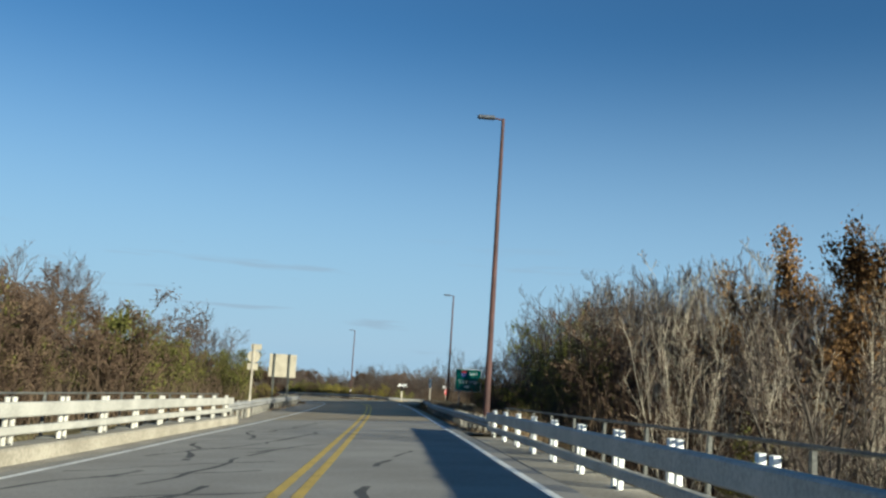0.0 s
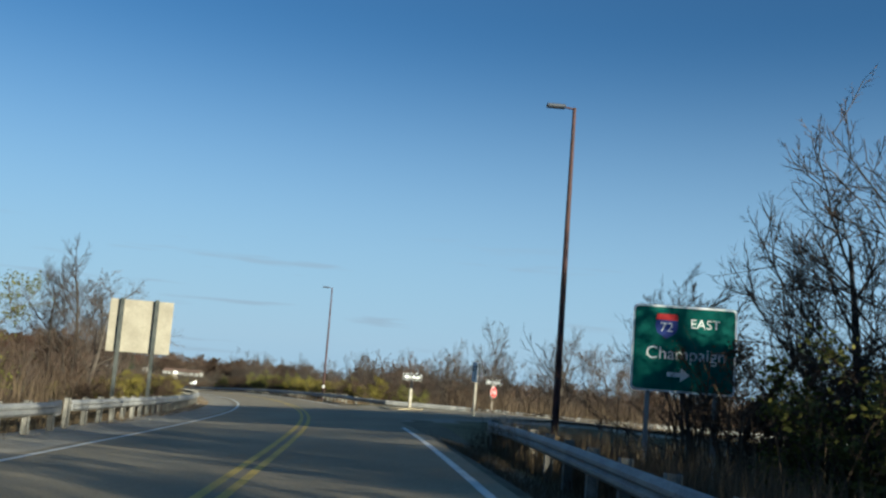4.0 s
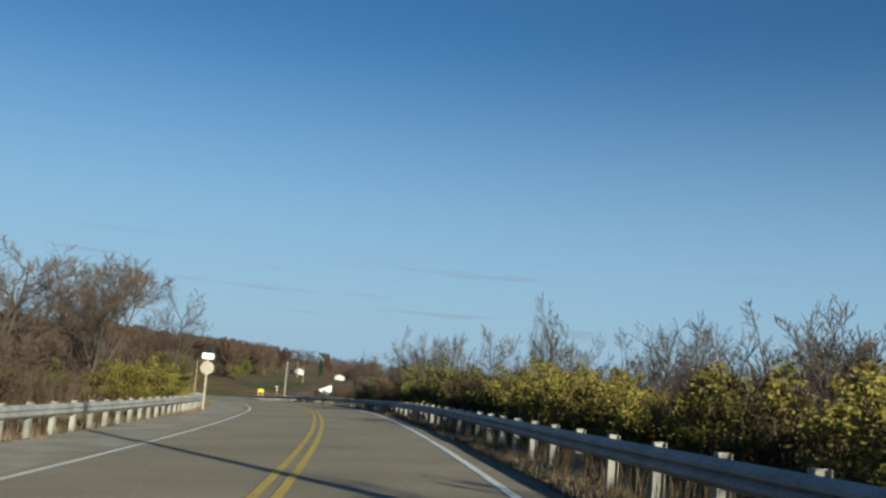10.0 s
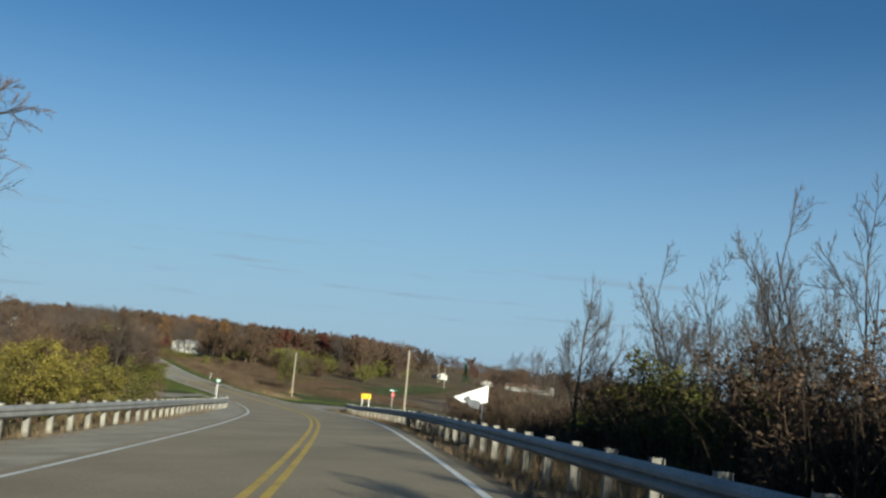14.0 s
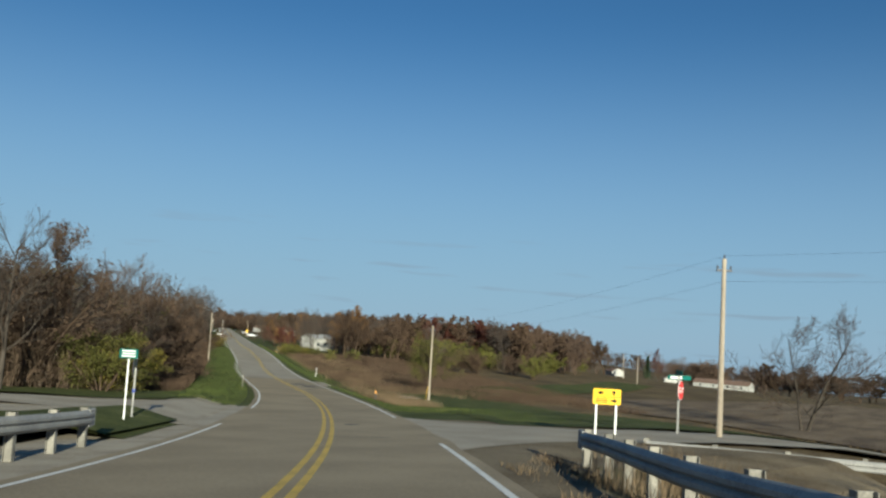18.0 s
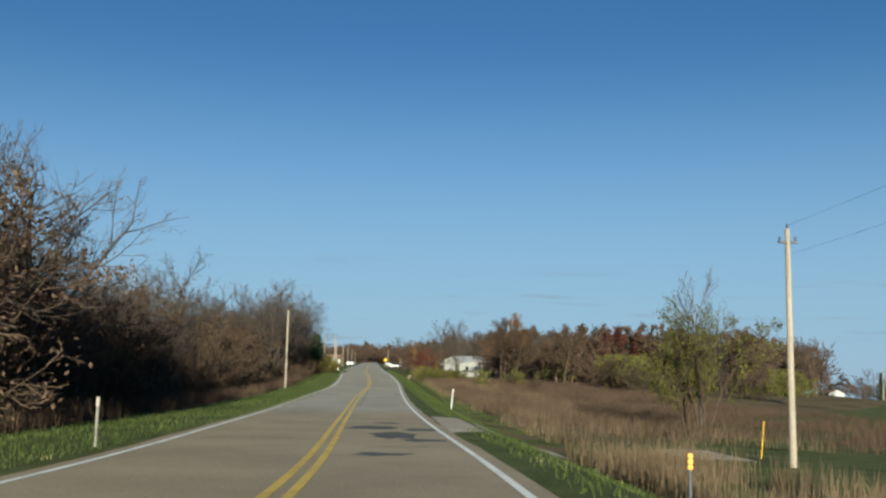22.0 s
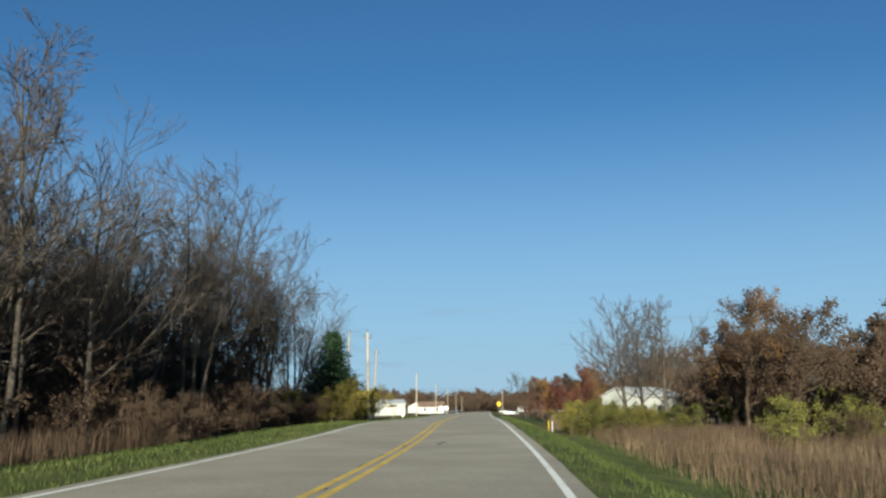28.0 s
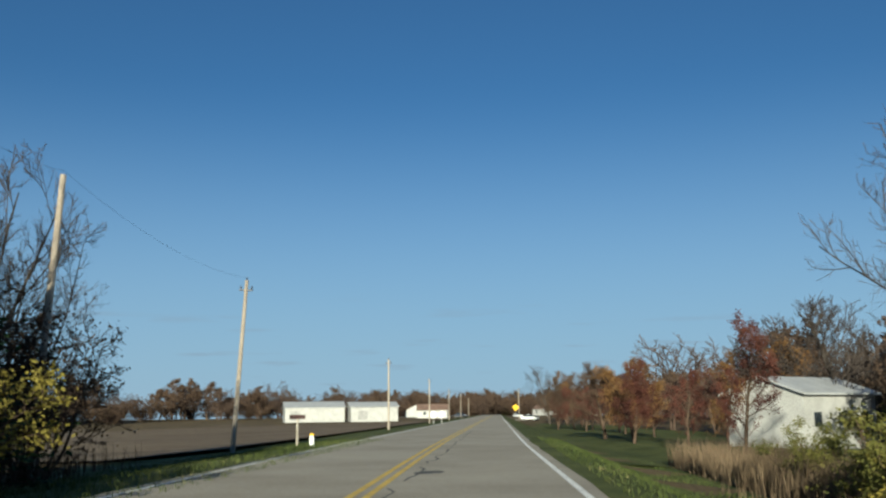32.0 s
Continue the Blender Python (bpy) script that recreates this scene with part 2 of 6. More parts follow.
_chord = np.r_[0, np.cumsum(np.hypot(*np.diff(_r[:, :2], axis=0).T))]
S0 = _chord[4]                       # s = 0 at the fifth station
_chord = _chord - S0


def _hermite(s):
    """Position (x, y, z), cross fall, and direction at the distance s along the road."""
    i = int(np.clip(np.searchsorted(_chord, s) - 1, 0, len(_chord) - 2))
    a, b = _r[i], _r[i + 1]
    h = _chord[i + 1] - _chord[i]
    ma = (_r[i + 1] - _r[i - 1]) / (_chord[i + 1] - _chord[i - 1]) if i else (b - a) / h
    mb = (_r[i + 2] - _r[i]) / (_chord[i + 2] - _chord[i]) if i + 2 < len(_r) else (b - a) / h
    t = (s - _chord[i]) / h
    if t < 0 or t > 1:
        m = ma if t < 0 else mb
        q = (a if t < 0 else b) + m * (t * h if t < 0 else (t - 1) * h)
        return q, m
    q = (2 * t**3 - 3 * t**2 + 1) * a + (t**3 - 2 * t**2 + t) * h * ma + (3 * t**2 - 2 * t**3) * b + (t**3 - t**2) * h * mb
    d = ((6 * t**2 - 6 * t) * a + (6 * t - 6 * t**2) * b) / h + (3 * t**2 - 4 * t + 1) * ma + (3 * t**2 - 2 * t) * mb
    return q, d


_SS = np.arange(-230.0, 1300.0, 2.0)
_QD = [_hermite(s) for s in _SS]
_TAB = np.array([np.r_[q[:3], q[3], -d[0], d[1]] for q, d in _QD])


def line(s):
    """Middle, right-hand direction, slope of the cross fall and heading (degrees to the left of +y) at s."""
    k = np.clip((s - _SS[0]) / 2.0, 0, len(_SS) - 1.001)
    i = int(k)
    v = _TAB[i] + (_TAB[i + 1] - _TAB[i]) * (k - i)
    n = math.hypot(v[4], v[5])
    dx, dy = -v[4] / n, v[5] / n
    return v[:3], (dy, -dx), math.tan(radians(v[3])), math.degrees(math.atan2(-dx, dy))


def at(s, u, h=0.0):
    """The place u metres to the right of the road's middle at s, h above the road's plane."""
    c, r, b, _ = line(s)
    return Vector((c[0] + r[0] * u, c[1] + r[1] * u, c[2] + b * max(-7.0, min(7.0, u)) + h))


def smooth(x, a, b):
    t = min(1.0, max(0.0, (x - a) / (b - a)))
    return t * t * (3 - 2 * t)


def ground_drop(s, u):
    """How far the ground lies below the road's plane beside the road."""
    d = abs(u)
    under_bridge = 1 - smooth(s, 22, 36)
    if u > 0:
        ramp = smooth(s, 84, 98) * (1 - smooth(s, 126, 146))
        cross = smooth(s, 284, 296) * (1 - smooth(s, 322, 336))
        late = smooth(s, 285, 310)
        bank = 2.4 * smooth(d, 6 + 16 * ramp, 17 + 20 * ramp) * (1 - late) + 0.8 * smooth(d, 3.9, 7.6) * late
        level = 1 - cross * (1 - smooth(d, 14, 34))
        dip = 0.32 * smooth(s, 26, 34) * (1 - smooth(s, 80, 92)) + 0.15 * smooth(s, 134, 146) * (1 - smooth(s, 276, 290))
        side = dip * smooth(d, 3.55, 4.4) + (0.2 * smooth(d, 4.4, 6) * (1 - ramp) + bank) * level + 0.035 * max(0, d - 12) * level + 0.025 * max(0, d - 110) * late
    else:
        corner = smooth(s, 280, 297) * (1 - smooth(s, 322, 345))
        side = 0.15 * smooth(d, 6.2, 8) + 0.55 * smooth(d, 8, 16) * (1 - corner) + 0.012 * max(0, d - 14) - 0.42 * corner * smooth(d, 4.1, 6.5)
    side += 0.35 * noise.noise((s * 0.05, u * 0.05, 3.0)) * smooth(d, 14, 30)
    return side + 6.5 * under_bridge * smooth(d, 5.2, 8)


def nearest(x, y):
    dd = (_TAB[:, 0] - x) ** 2 + (_TAB[:, 1] - y) ** 2
    i = int(np.argmin(dd))
    c, r, _, _ = line(_SS[i])
    ex, ey = x - c[0], y - c[1]
    return _SS[i] + ex * -r[1] + ey * r[0], ex * r[0] + ey * r[1]


def ground(s, u):
    """The ground's height at s, u."""
    p = at(s, u)
    z = p.z - ground_drop(s, u)
    return max(z, (-34.0 if u > 0 else -24.0)) if abs(u) > 60 else z


def ground_xy(x, y):
    """The ground's height at x, y: the road's embankments near, falling to lower land far ahead and to the east."""
    s, u = nearest(x, y)
    z = ground(s, u)
    far = math.hypot(x + 100, y - 150)
    if far < 300:
        return z
    east = smooth(math.degrees(math.atan2(x + 100, y - 150)), -32, -4) if x + y > -250 else 0.0
    low = -19.0 - east * (7.0 + 0.04 * (far - 300)) - (1 - east) * 0.012 * max(0.0, far - 560)
    return z + (low - z) * smooth(far, 300, 620)


# ---- building helpers ----


def mesh_of(name, verts, faces, mat):
    me = bpy.data.meshes.new(name)
    me.from_pydata([tuple(v) for v in verts], [], faces)
    me.materials.append(mat)
    me.validate()
    return me


def part(name, bm, mat, parent=None, label=""):
    """Links a bmesh or a mesh as one object, under parent if there is one."""
    if isinstance(bm, bmesh.types.BMesh):
        me = bpy.data.meshes.new(name)
        bm.to_mesh(me)
        bm.free()
        me.materials.append(mat)
    else:
        me = bm
    ob = new(name, me)
    if parent:
        ob.parent = parent
    if label:
        tagged(ob, label)
    return ob


def thing(name, m=None, label="", category="", group="", kind=""):
    ob = new(name)
    ob.empty_display_size = 0.3
    if m is not None:
        ob.matrix_basis = m
    return tagged(ob, label, category, group, kind)


def box(bm, x0, y0, z0, x1, y1, z1, bevel=0.0):
    r = bmesh.ops.create_cube(bm, size=1.0)
    for v in r["verts"]:
        v.co = Vector(((x0 + x1) / 2 + v.co.x * (x1 - x0), (y0 + y1) / 2 + v.co.y * (y1 - y0), (z0 + z1) / 2 + v.co.z * (z1 - z0)))
    if bevel:
        es = list({e for v in r["verts"] for e in v.link_edges})
        bmesh.ops.bevel(bm, geom=es, offset=bevel, segments=1, affect="EDGES")
    return bm


def boxm(x0, y0, z0, x1, y1, z1, bevel=0.0):
    return box(bmesh.new(), x0, y0, z0, x1, y1, z1, bevel)


def tube(bm, a, b, ra, rb, n=8):
    """A tapered round bar from a to b."""
    a, b = Vector(a), Vector(b)
    q = (b - a).to_track_quat("Z", "Y")
    rings = []
    for p, r in ((a, ra), (b, rb)):
        rings.append([bm.verts.new(p + q @ Vector((r * math.cos(2 * math.pi * k / n), r * math.sin(2 * math.pi * k / n), 0))) for k in range(n)])
    for k in range(n):
        bm.faces.new((rings[0][k], rings[0][(k + 1) % n], rings[1][(k + 1) % n], rings[1][k]))
    bm.faces.new(rings[0][::-1])
    bm.faces.new(rings[1])
    return bm


def sweep(profile, s0, s1, step, u_of, h_of, closed=True):
    """Verts and faces of a profile of (du, dh) run along the road from s0 to s1."""
    count = max(2, int((s1 - s0) / step) + 1)
    vs, fs, n = [], [], len(profile)
    for k in range(count):
        s = s0 + (s1 - s0) * k / (count - 1)
        u, h = u_of(s), h_of(s)
        for du, dh in profile:
            vs.append(at(s, u + du, h + dh))
    for k in range(count - 1):
        for j in range(n if closed else n - 1):
            a, b = k * n + j, k * n + (j + 1) % n
            fs.append((a, b, b + n, a + n))
    if closed:
        fs += [tuple(range(n))[::-1], tuple(range((count - 1) * n, count * n))]
    return vs, fs


def strip(name, us, s0, s1, step, mat, h=0.0, jag=0.0, seed=0):
    """A flat band of the road between the lateral lines us (numbers or functions of s)."""
    rnd = random.Random(seed)
    count = max(2, int((s1 - s0) / step) + 1)
    vs, fs, n = [], [], len(us)
    for k in range(count):
        s = s0 + (s1 - s0) * k / (count - 1)
        for j, u in enumerate(us):
            w = u(s) if callable(u) else u
            if jag and j in (0, n - 1):
                w += rnd.uniform(-jag, jag)
            vs.append(at(s, w, h(w, s) if callable(h) else h))
    for k in range(count - 1):
        for j in range(n - 1):
            a = k * n + j
            fs.append((a, a + 1, a + n + 1, a + n))
    return new(name, mesh_of(name, vs, fs, mat))


def place(s, u, turn=0.0, h=None, scale=1.0):
    """The pose of a thing that stands at s, u and faces back along the road (towards those who drive ahead)."""
    c, r, b, head = line(s)
    p = at(s, u)
    z = ground(s, u) if h is None else p.z + h
    return Matrix.Translation((p.x, p.y, z)) @ Euler((0, 0, radians(head + turn))).to_matrix().to_4x4() @ Matrix.Scale(scale, 4)


# ---- ground ----
def axis(lo, hi, c0, c1, fine):
    v = list(np.arange(c0, c1, fine))
    step = fine
    x = c1
    while x < hi:
        v.append(x)
        step *= 1.35
        x += step
    v.append(hi)
    step, x = fine, c0
    while x > lo:
        step *= 1.35
        x -= step
        v.insert(0, max(x, lo))
    return v


def build_ground():
    xs, ys = axis(-4000, 4000, -300, 70, 5.0), axis(-4000, 4000, -150, 480, 5.0)
    vs, fs = [], []
    for y in ys:
        for x in xs:
            s, u = nearest(x, y)
            z = ground_xy(x, y)
            if abs(u) < 15:
                z -= 0.4 * (1 - smooth(abs(u), 11, 15))
            vs.append((x, y, z))
    n = len(xs)
    for j in range(len(ys) - 1):
        for i in range(n - 1):
            fs.append((j * n + i, j * n + i + 1, (j + 1) * n + i + 1, (j + 1) * n + i))
    me = mesh_of("ground", vs, fs, WEEDGROUND)
    me.polygons.foreach_set("use_smooth", [True] * len(me.polygons))
    tagged(new("ground", me), "brown autumn ground of dry weeds and grass", "ground", kind="structure")


build_ground()

# ---- road ----
STATION = (0, 55, 100, 156, 190, 230, 270, 300, 330, 342, 357, 372, 385, 396, 406, 416, 426, 436, 446, 466, 488, 510)
CENTRE = (0.22, 0.17, 0.08, 0.28, 0.18, 0.38, 0.27, 0.38, 0.33, 0.3, 0.0, -0.4, -0.62, -0.68, -0.55, -0.28, 0.02, 0.12, 0.05, 0.0, -0.5, -0.8)
RIGHT_LANE = (2.9, 2.95, 3.2, 2.8, 2.95, 2.8, 2.85, 2.85, 2.8, 2.75, 2.9, 3.05, 3.2, 3.35, 3.3, 3.2, 3.2, 3.3, 3.4, 3.3, 3.6, 3.6)
LEFT_LANE = (3.75, 3.8, 3.75, 3.5, 3.5, 3.55, 3.6, 3.45, 3.45, 3.4, 3.55, 3.55, 3.65, 3.75, 3.7, 3.65, 3.65, 3.75, 3.85, 3.7, 4.2, 4.2)


_AXIS = np.arange(-240.0, 1140.0, 1.0)
_BELL = np.exp(-0.5 * (np.arange(-24, 25) / 8.0) ** 2)


def _eased(values):
    """The values along the road with their corners rounded off."""
    wide = np.interp(np.arange(-264.0, 1164.0, 1.0), STATION, values)
    return np.convolve(wide, _BELL / _BELL.sum(), "valid")


_MID, _RIGHT, _LEFT = _eased(CENTRE), _eased(RIGHT_LANE), _eased(LEFT_LANE)


def centre(s):
    """The middle of the painted centre line."""
    return float(np.interp(s, _AXIS, _MID))


def paint_right(s):
    return centre(s) + float(np.interp(s, _AXIS, _RIGHT))


def paint_left(s):
    return centre(s) - float(np.interp(s, _AXIS, _LEFT))


def edge_right(s):
    return paint_right(s) + 0.32 + 0.12 * noise.noise((s * 0.3, 0, 0))


def edge_left(s):
    return paint_left(s) - 0.32 - 0.12 * noise.noise((s * 0.3, 5, 0))


tagged(strip("road", [edge_left, -1.7, 0.0, 1.6, edge_right], -200, 1100, 3.0, ASPHALT), "worn grey-brown asphalt two-lane road", "road", kind="structure")
def verge(name, side, s0, s1, gravel, slope, label, mat=None, shoulder=None):
    """Gravel shoulder and grass slope beside the road."""
    e = edge_right if side > 0 else edge_left
    if gravel > 0.5:
        g = strip(name + "_shoulder", [lambda s, k=k: e(s) + (-0.05 + (gravel + 0.05) * k) * side for k in (0, 0.25, 0.5, 0.75, 1)][::side], s0, s1, 2.0, shoulder or GRAVEL, h=lambda w, s: -0.02 - ground_drop(s, w) * (w > 0))
        tagged(g, "dusty shoulder along the road", "shoulder", kind="structure")

    def drop(w, s):
        return -0.014 - 0.02 * smooth(abs(w), 3.6, 5.5) - ground_drop(s, w)

    start = gravel - 0.05 if gravel > 0.5 else -0.06
    outer = [lambda s, k=k: e(s) + side * (start + k) for k in (0, 0.6, 1.4, 2.6, slope, slope + 3, slope + 6)]
    g = strip(name, outer[::side], s0, s1, 2.0, mat or GRASS, h=drop)
    tagged(g, label, "verge", kind="structure")


DRYGRASS = material("dry_grass", (0.1, 0.085, 0.04), (0.24, 0.2, 0.11), 0.5, 30, 0.95, 0.8, c=(0.09, 0.11, 0.03), spec=0.1)
verge("verge_left_curve", -1, 30, 296, 2.7, 4, "dry grass bank behind the guardrail", DRYGRASS)
verge("verge_left_corner", -1, 294, 303, 1.0, 4, "mown grass corner beside the side road")
verge("verge_right_curve", 1, 26, 96, 1.3, 4, "dry grass bank beside the road", DRYGRASS, SOIL)
verge("verge_right_bend", 1, 122, 290, 1.3, 4, "dry grass bank behind the guardrail", DRYGRASS, SOIL)
verge("verge_left_junction", -1, 301, 319, 0.3, 4.2, "worn gravelly ground beside the side road", GRAVEL)
verge("verge_right_junction", 1, 288, 309, 0.3, 4.2, "worn earthy ground beside the side road", SOIL)
verge("verge_right_slip_road", 1, 94, 124, 0.3, 6.0, "dusty ground beside the slip road", GRAVEL)
verge("verge_left_straight", -1, 317, 1000, 0.25, 4.2, "mown green grass verge sloping to a ditch")
verge("verge_right_straight", 1, 308, 1000, 0.3, 4.2, "mown green grass verge sloping to a ditch")


def meadow(name, us, s0, s1, label, mat):
    """A sheet of grass that follows the ground beside the road."""
    tagged(strip(name, us, s0, s1, 3.0, mat, h=lambda w, s: -0.015 + 0.12 * smooth(abs(w), 9, 13) - ground_drop(s, w)), label, "meadow", kind="structure")


meadow("meadow_right", [7.0, 9, 11, 14, 17, 20, 23, 26], 306, 372, "short green grass beside the field", GRASS)
meadow("lawn_right_end", [6.5, 9, 11, 14, 17, 21, 26], 512, 640, "short green lawn under the trees", GRASS)
meadow("meadow_left", [-24, -20, -16, -13, -10, -7.0], 315, 340, "short green grass before the wood", GRASS)


def marking(name, u0, u1, s0, s1, mat, label):
    return tagged(strip(name, [u0, u1], s0, s1, 2.0, mat, h=0.006), label, "road marking", kind="structure")


for u in (-0.2, 0.07):
    marking("yellow_line", lambda s, u=u: centre(s) + u, lambda s, u=u: centre(s) + u + 0.13, -150, 1000, YELLOW, "worn double yellow centre line")
for a, b in ((-150, 88), (121, 294), (309.5, 1000)):
    marking("edge_line_right", lambda s: paint_right(s) - 0.06, lambda s: paint_right(s) + 0.06, a, b, WHITE, "white painted edge line")
for a, b in ((-150, 302), (315.7, 1000)):
    marking("edge_line_left", lambda s: paint_left(s) - 0.06, lambda s: paint_left(s) + 0.06, a, b, WHITE, "white painted edge line")


def side_road(name, side, mid, half, flare, reach, mat, label, skew=0.0, h=-0.004):
    """A road that leaves the main road at a right angle and widens towards it."""
    us = [3.2, 3.6, 4.2, 5, 6, 7.5, 9.5, 12, 16] + list(np.arange(20, reach, 5.0))
    vs, fs, n = [], [], 9
    for u in us:
        w = half + flare * math.exp(-(u - 3.2) / 2.6)
        for k in range(n):
            s = mid + skew * (u - 3.2) + w * (2 * k / (n - 1) - 1)
            vs.append(at(s, u * side, h - 0.02 * smooth(u, 3.6, 5.5) + 0.12 * smooth(u, 9, 13) - ground_drop(s, u * side)))
    for i in range(len(us) - 1):
        for k in range(n - 1):
            a = i * n + k
            q = (a, a + n, a + n + 1, a + 1)
            fs.append(q if side < 0 else q[::-1])
    tagged(new(name, mesh_of(name, vs, fs, mat)), label, "side road", kind="structure")


PALEROAD = material("pale_asphalt", (0.25, 0.215, 0.16), (0.38, 0.335, 0.26), 0.4, 40, 0.9, 0.4)
side_road("side_road_left", -1, 309.5, 3.2, 6.0, 90, PALEROAD, "pale chip-sealed side road joining the main road")
side_road("side_road_right", 1, 301.0, 3.2, 6.5, 120, PALEROAD, "pale chip-sealed side road joining the main road")
side_road("ramp_road", 1, 109.5, 7.5, 9, 60, ASPHALT, "dark asphalt slip road joining the main road")
side_road("farm_track", 1, 361.5, 2.2, 4.0, 24, GRAVEL, "gravel farm entrance beside the main road")

LIGHTER = material("lighter_asphalt", (0.235, 0.205, 0.155), (0.335, 0.3, 0.235), 0.35, 60, 0.9, 0.35, bump_dist=0.01)
tagged(strip("road_lighter_surface", [edge_left, -1.7, 0.0, 1.6, edge_right], 371, 1100, 3.0, LIGHTER, h=0.003), "paler asphalt surface beyond a seam", "road", kind="structure")

BRIDGEROAD = material("grey_bridge_asphalt", (0.2, 0.185, 0.16), (0.3, 0.28, 0.245), 0.5, 60, 0.9, 0.35, bump_dist=0.01)
tagged(strip("road_bridge_surface", [edge_left, -1.7, 0.0, 1.6, edge_right], -200, 38, 3.0, BRIDGEROAD, h=0.003), "pale grey cracked asphalt on the bridge", "road", kind="structure")

# cracks sealed with tar, and patches
CR = random.Random(5)


def crack(s, u, ds, du, width, n=9):
    vs, fs = [], []
    pu, ps = u, s
    for k in range(n):
        f = k / (n - 1)
        ps = s + ds * f + CR.uniform(-0.12, 0.12)
        pu = u + du * f + CR.uniform(-0.12, 0.12)
        w = width * CR.uniform(0.5, 1.3)
        if abs(ds) > abs(du):
            vs += [at(ps, pu - w, 0.004), at(ps, pu + w, 0.004)]
        else:
            vs += [at(ps - w, pu, 0.004), at(ps + w, pu, 0.004)]
        if k:
            fs.append((2 * k - 2, 2 * k - 1, 2 * k + 1, 2 * k))
    return tagged(new("tar_crack", mesh_of("tar_crack", vs, fs, PATCH)), "dark tar-sealed crack in the asphalt", "crack", kind="structure")


for s, u, ds, du in ((9, -3, 1.5, 3.2), (11, -1.6, 7, 0.6), (13, -3.2, 2, 2.6), (15, -1.9, 5, -1.0), (18, -3.2, 0.6, 3.0), (20, -1.5, 6, 0.8), (24, -3, 1, 2.8), (26, -2.2, 6, 0.9), (33, -3, 0.5, 2.6), (6, 0.5, 5, 0.6), (4, -3.2, 4, 2.2), (7, -2.4, 3, 1.6), (10, -3.3, 3, 1.2), (12, -2.6, 1.2, 2.2), (16, -3.0, 4, 1.5), (17, -1.2, 3, 0.9), (21, -3.1, 1.6, 2.4), (22, -2.0, 5, -0.8), (28, -3.2, 1.2, 2.6), (30, -1.8, 6, 0.6), (5, -1.2, 6, 0.4), (14, 1.0, 4, 0.8), (23, 1.2, 1, 1.6)):
    crack(s, u, ds, du, 0.055)
for s, u, ds, du in ((349, 0.9, 0.5, 1.4), (359.7, 0.6, 0.4, 2.3), (352, -2.9, 0.3, 2.0), (372, -3.3, 0.2, 6.4), (402, 2.2, 3, 0.2), (420, -2.6, 0.3, 1.6), (445, 0.9, 1.8, 0.1), (466, 0.8, 1.2, 0.1), (482.5, 0.8, 0.8, 0.2), (486.5, 0.8, 0.8, 0.15), (300, -2.6, 0.2, 1.2), (232, 0.4, 0.3, 2.2), (296, 0.7, 0.3, 1.4)):
    crack(s, u, ds, du, 0.05, 6)
for k in range(26):
    crack(380 + k * 6.2, -0.09, 4.5, 0.0, 0.03, 7)


def tar_patch(s, u, rs, ru):
    """An irregular dark patch on the lane: tar, or tree shade painted in the same colour."""
    vs, n = [at(s, u, 0.0045)], 14
    for k in range(n):
        a = 2 * math.pi * k / n
        f = CR.uniform(0.75, 1.6)
        vs.append(at(s + rs * f * math.sin(a), u + ru * f * math.cos(a), 0.0045))
    tagged(new("tar_patch", mesh_of("tar_patch", vs, [(0, k + 1, (k + 1) % n + 1) for k in range(n)], PATCH)), "irregular dark patch of tar and painted tree shade on the lane", "patch", kind="structure")


# the patches from s 347 to 361 paint tree shadows onto the road
for s, u, rs, ru in ((347.2, 1.3, 0.35, 0.5), (353.5, 1.6, 1.2, 0.5), (356.5, 2.4, 0.6, 0.4), (357.6, 1.0, 0.9, 0.7), (351.6, 2.2, 0.5, 0.4), (361, 1.4, 0.5, 0.35), (481, 0.9, 0.35, 0.2), (486, 1.4, 0.5, 0.2), (494, 0.2, 0.5, 0.25), (303, 1.2, 0.3, 0.25)):
    tar_patch(s, u, rs, ru)


# ---- guardrails ----
WBEAM = [(0.0, 0.0), (-0.03, 0.02), (-0.075, 0.06), (-0.075, 0.11), (-0.02, 0.15), (-0.075, 0.19), (-0.075, 0.24), (-0.03, 0.29), (0.0, 0.31), (0.012, 0.29), (-0.015, 0.24), (-0.015, 0.19), (0.04, 0.15), (-0.015, 0.11), (-0.015, 0.06), (0.012, 0.02)]


def post_mesh(mat, w, d, h, drop=0.7):
    """An upright steel I-section post; its flanges face the road."""
    me = bpy.data.meshes.new("post")
    bm = boxm(-w / 2, 0, -drop, w / 2, 0.012, h, 0.003)
    box(bm, -w / 2, d - 0.012, -drop, w / 2, d, h, 0.003)
    box(bm, -0.006, 0.012, -drop, 0.006, d - 0.012, h)
    bm.to_mesh(me)
    bm.free()
    me.materials.append(mat)
    return me


POST_STEEL = post_mesh(POSTSTEEL, 0.13, 0.16, 0.77)


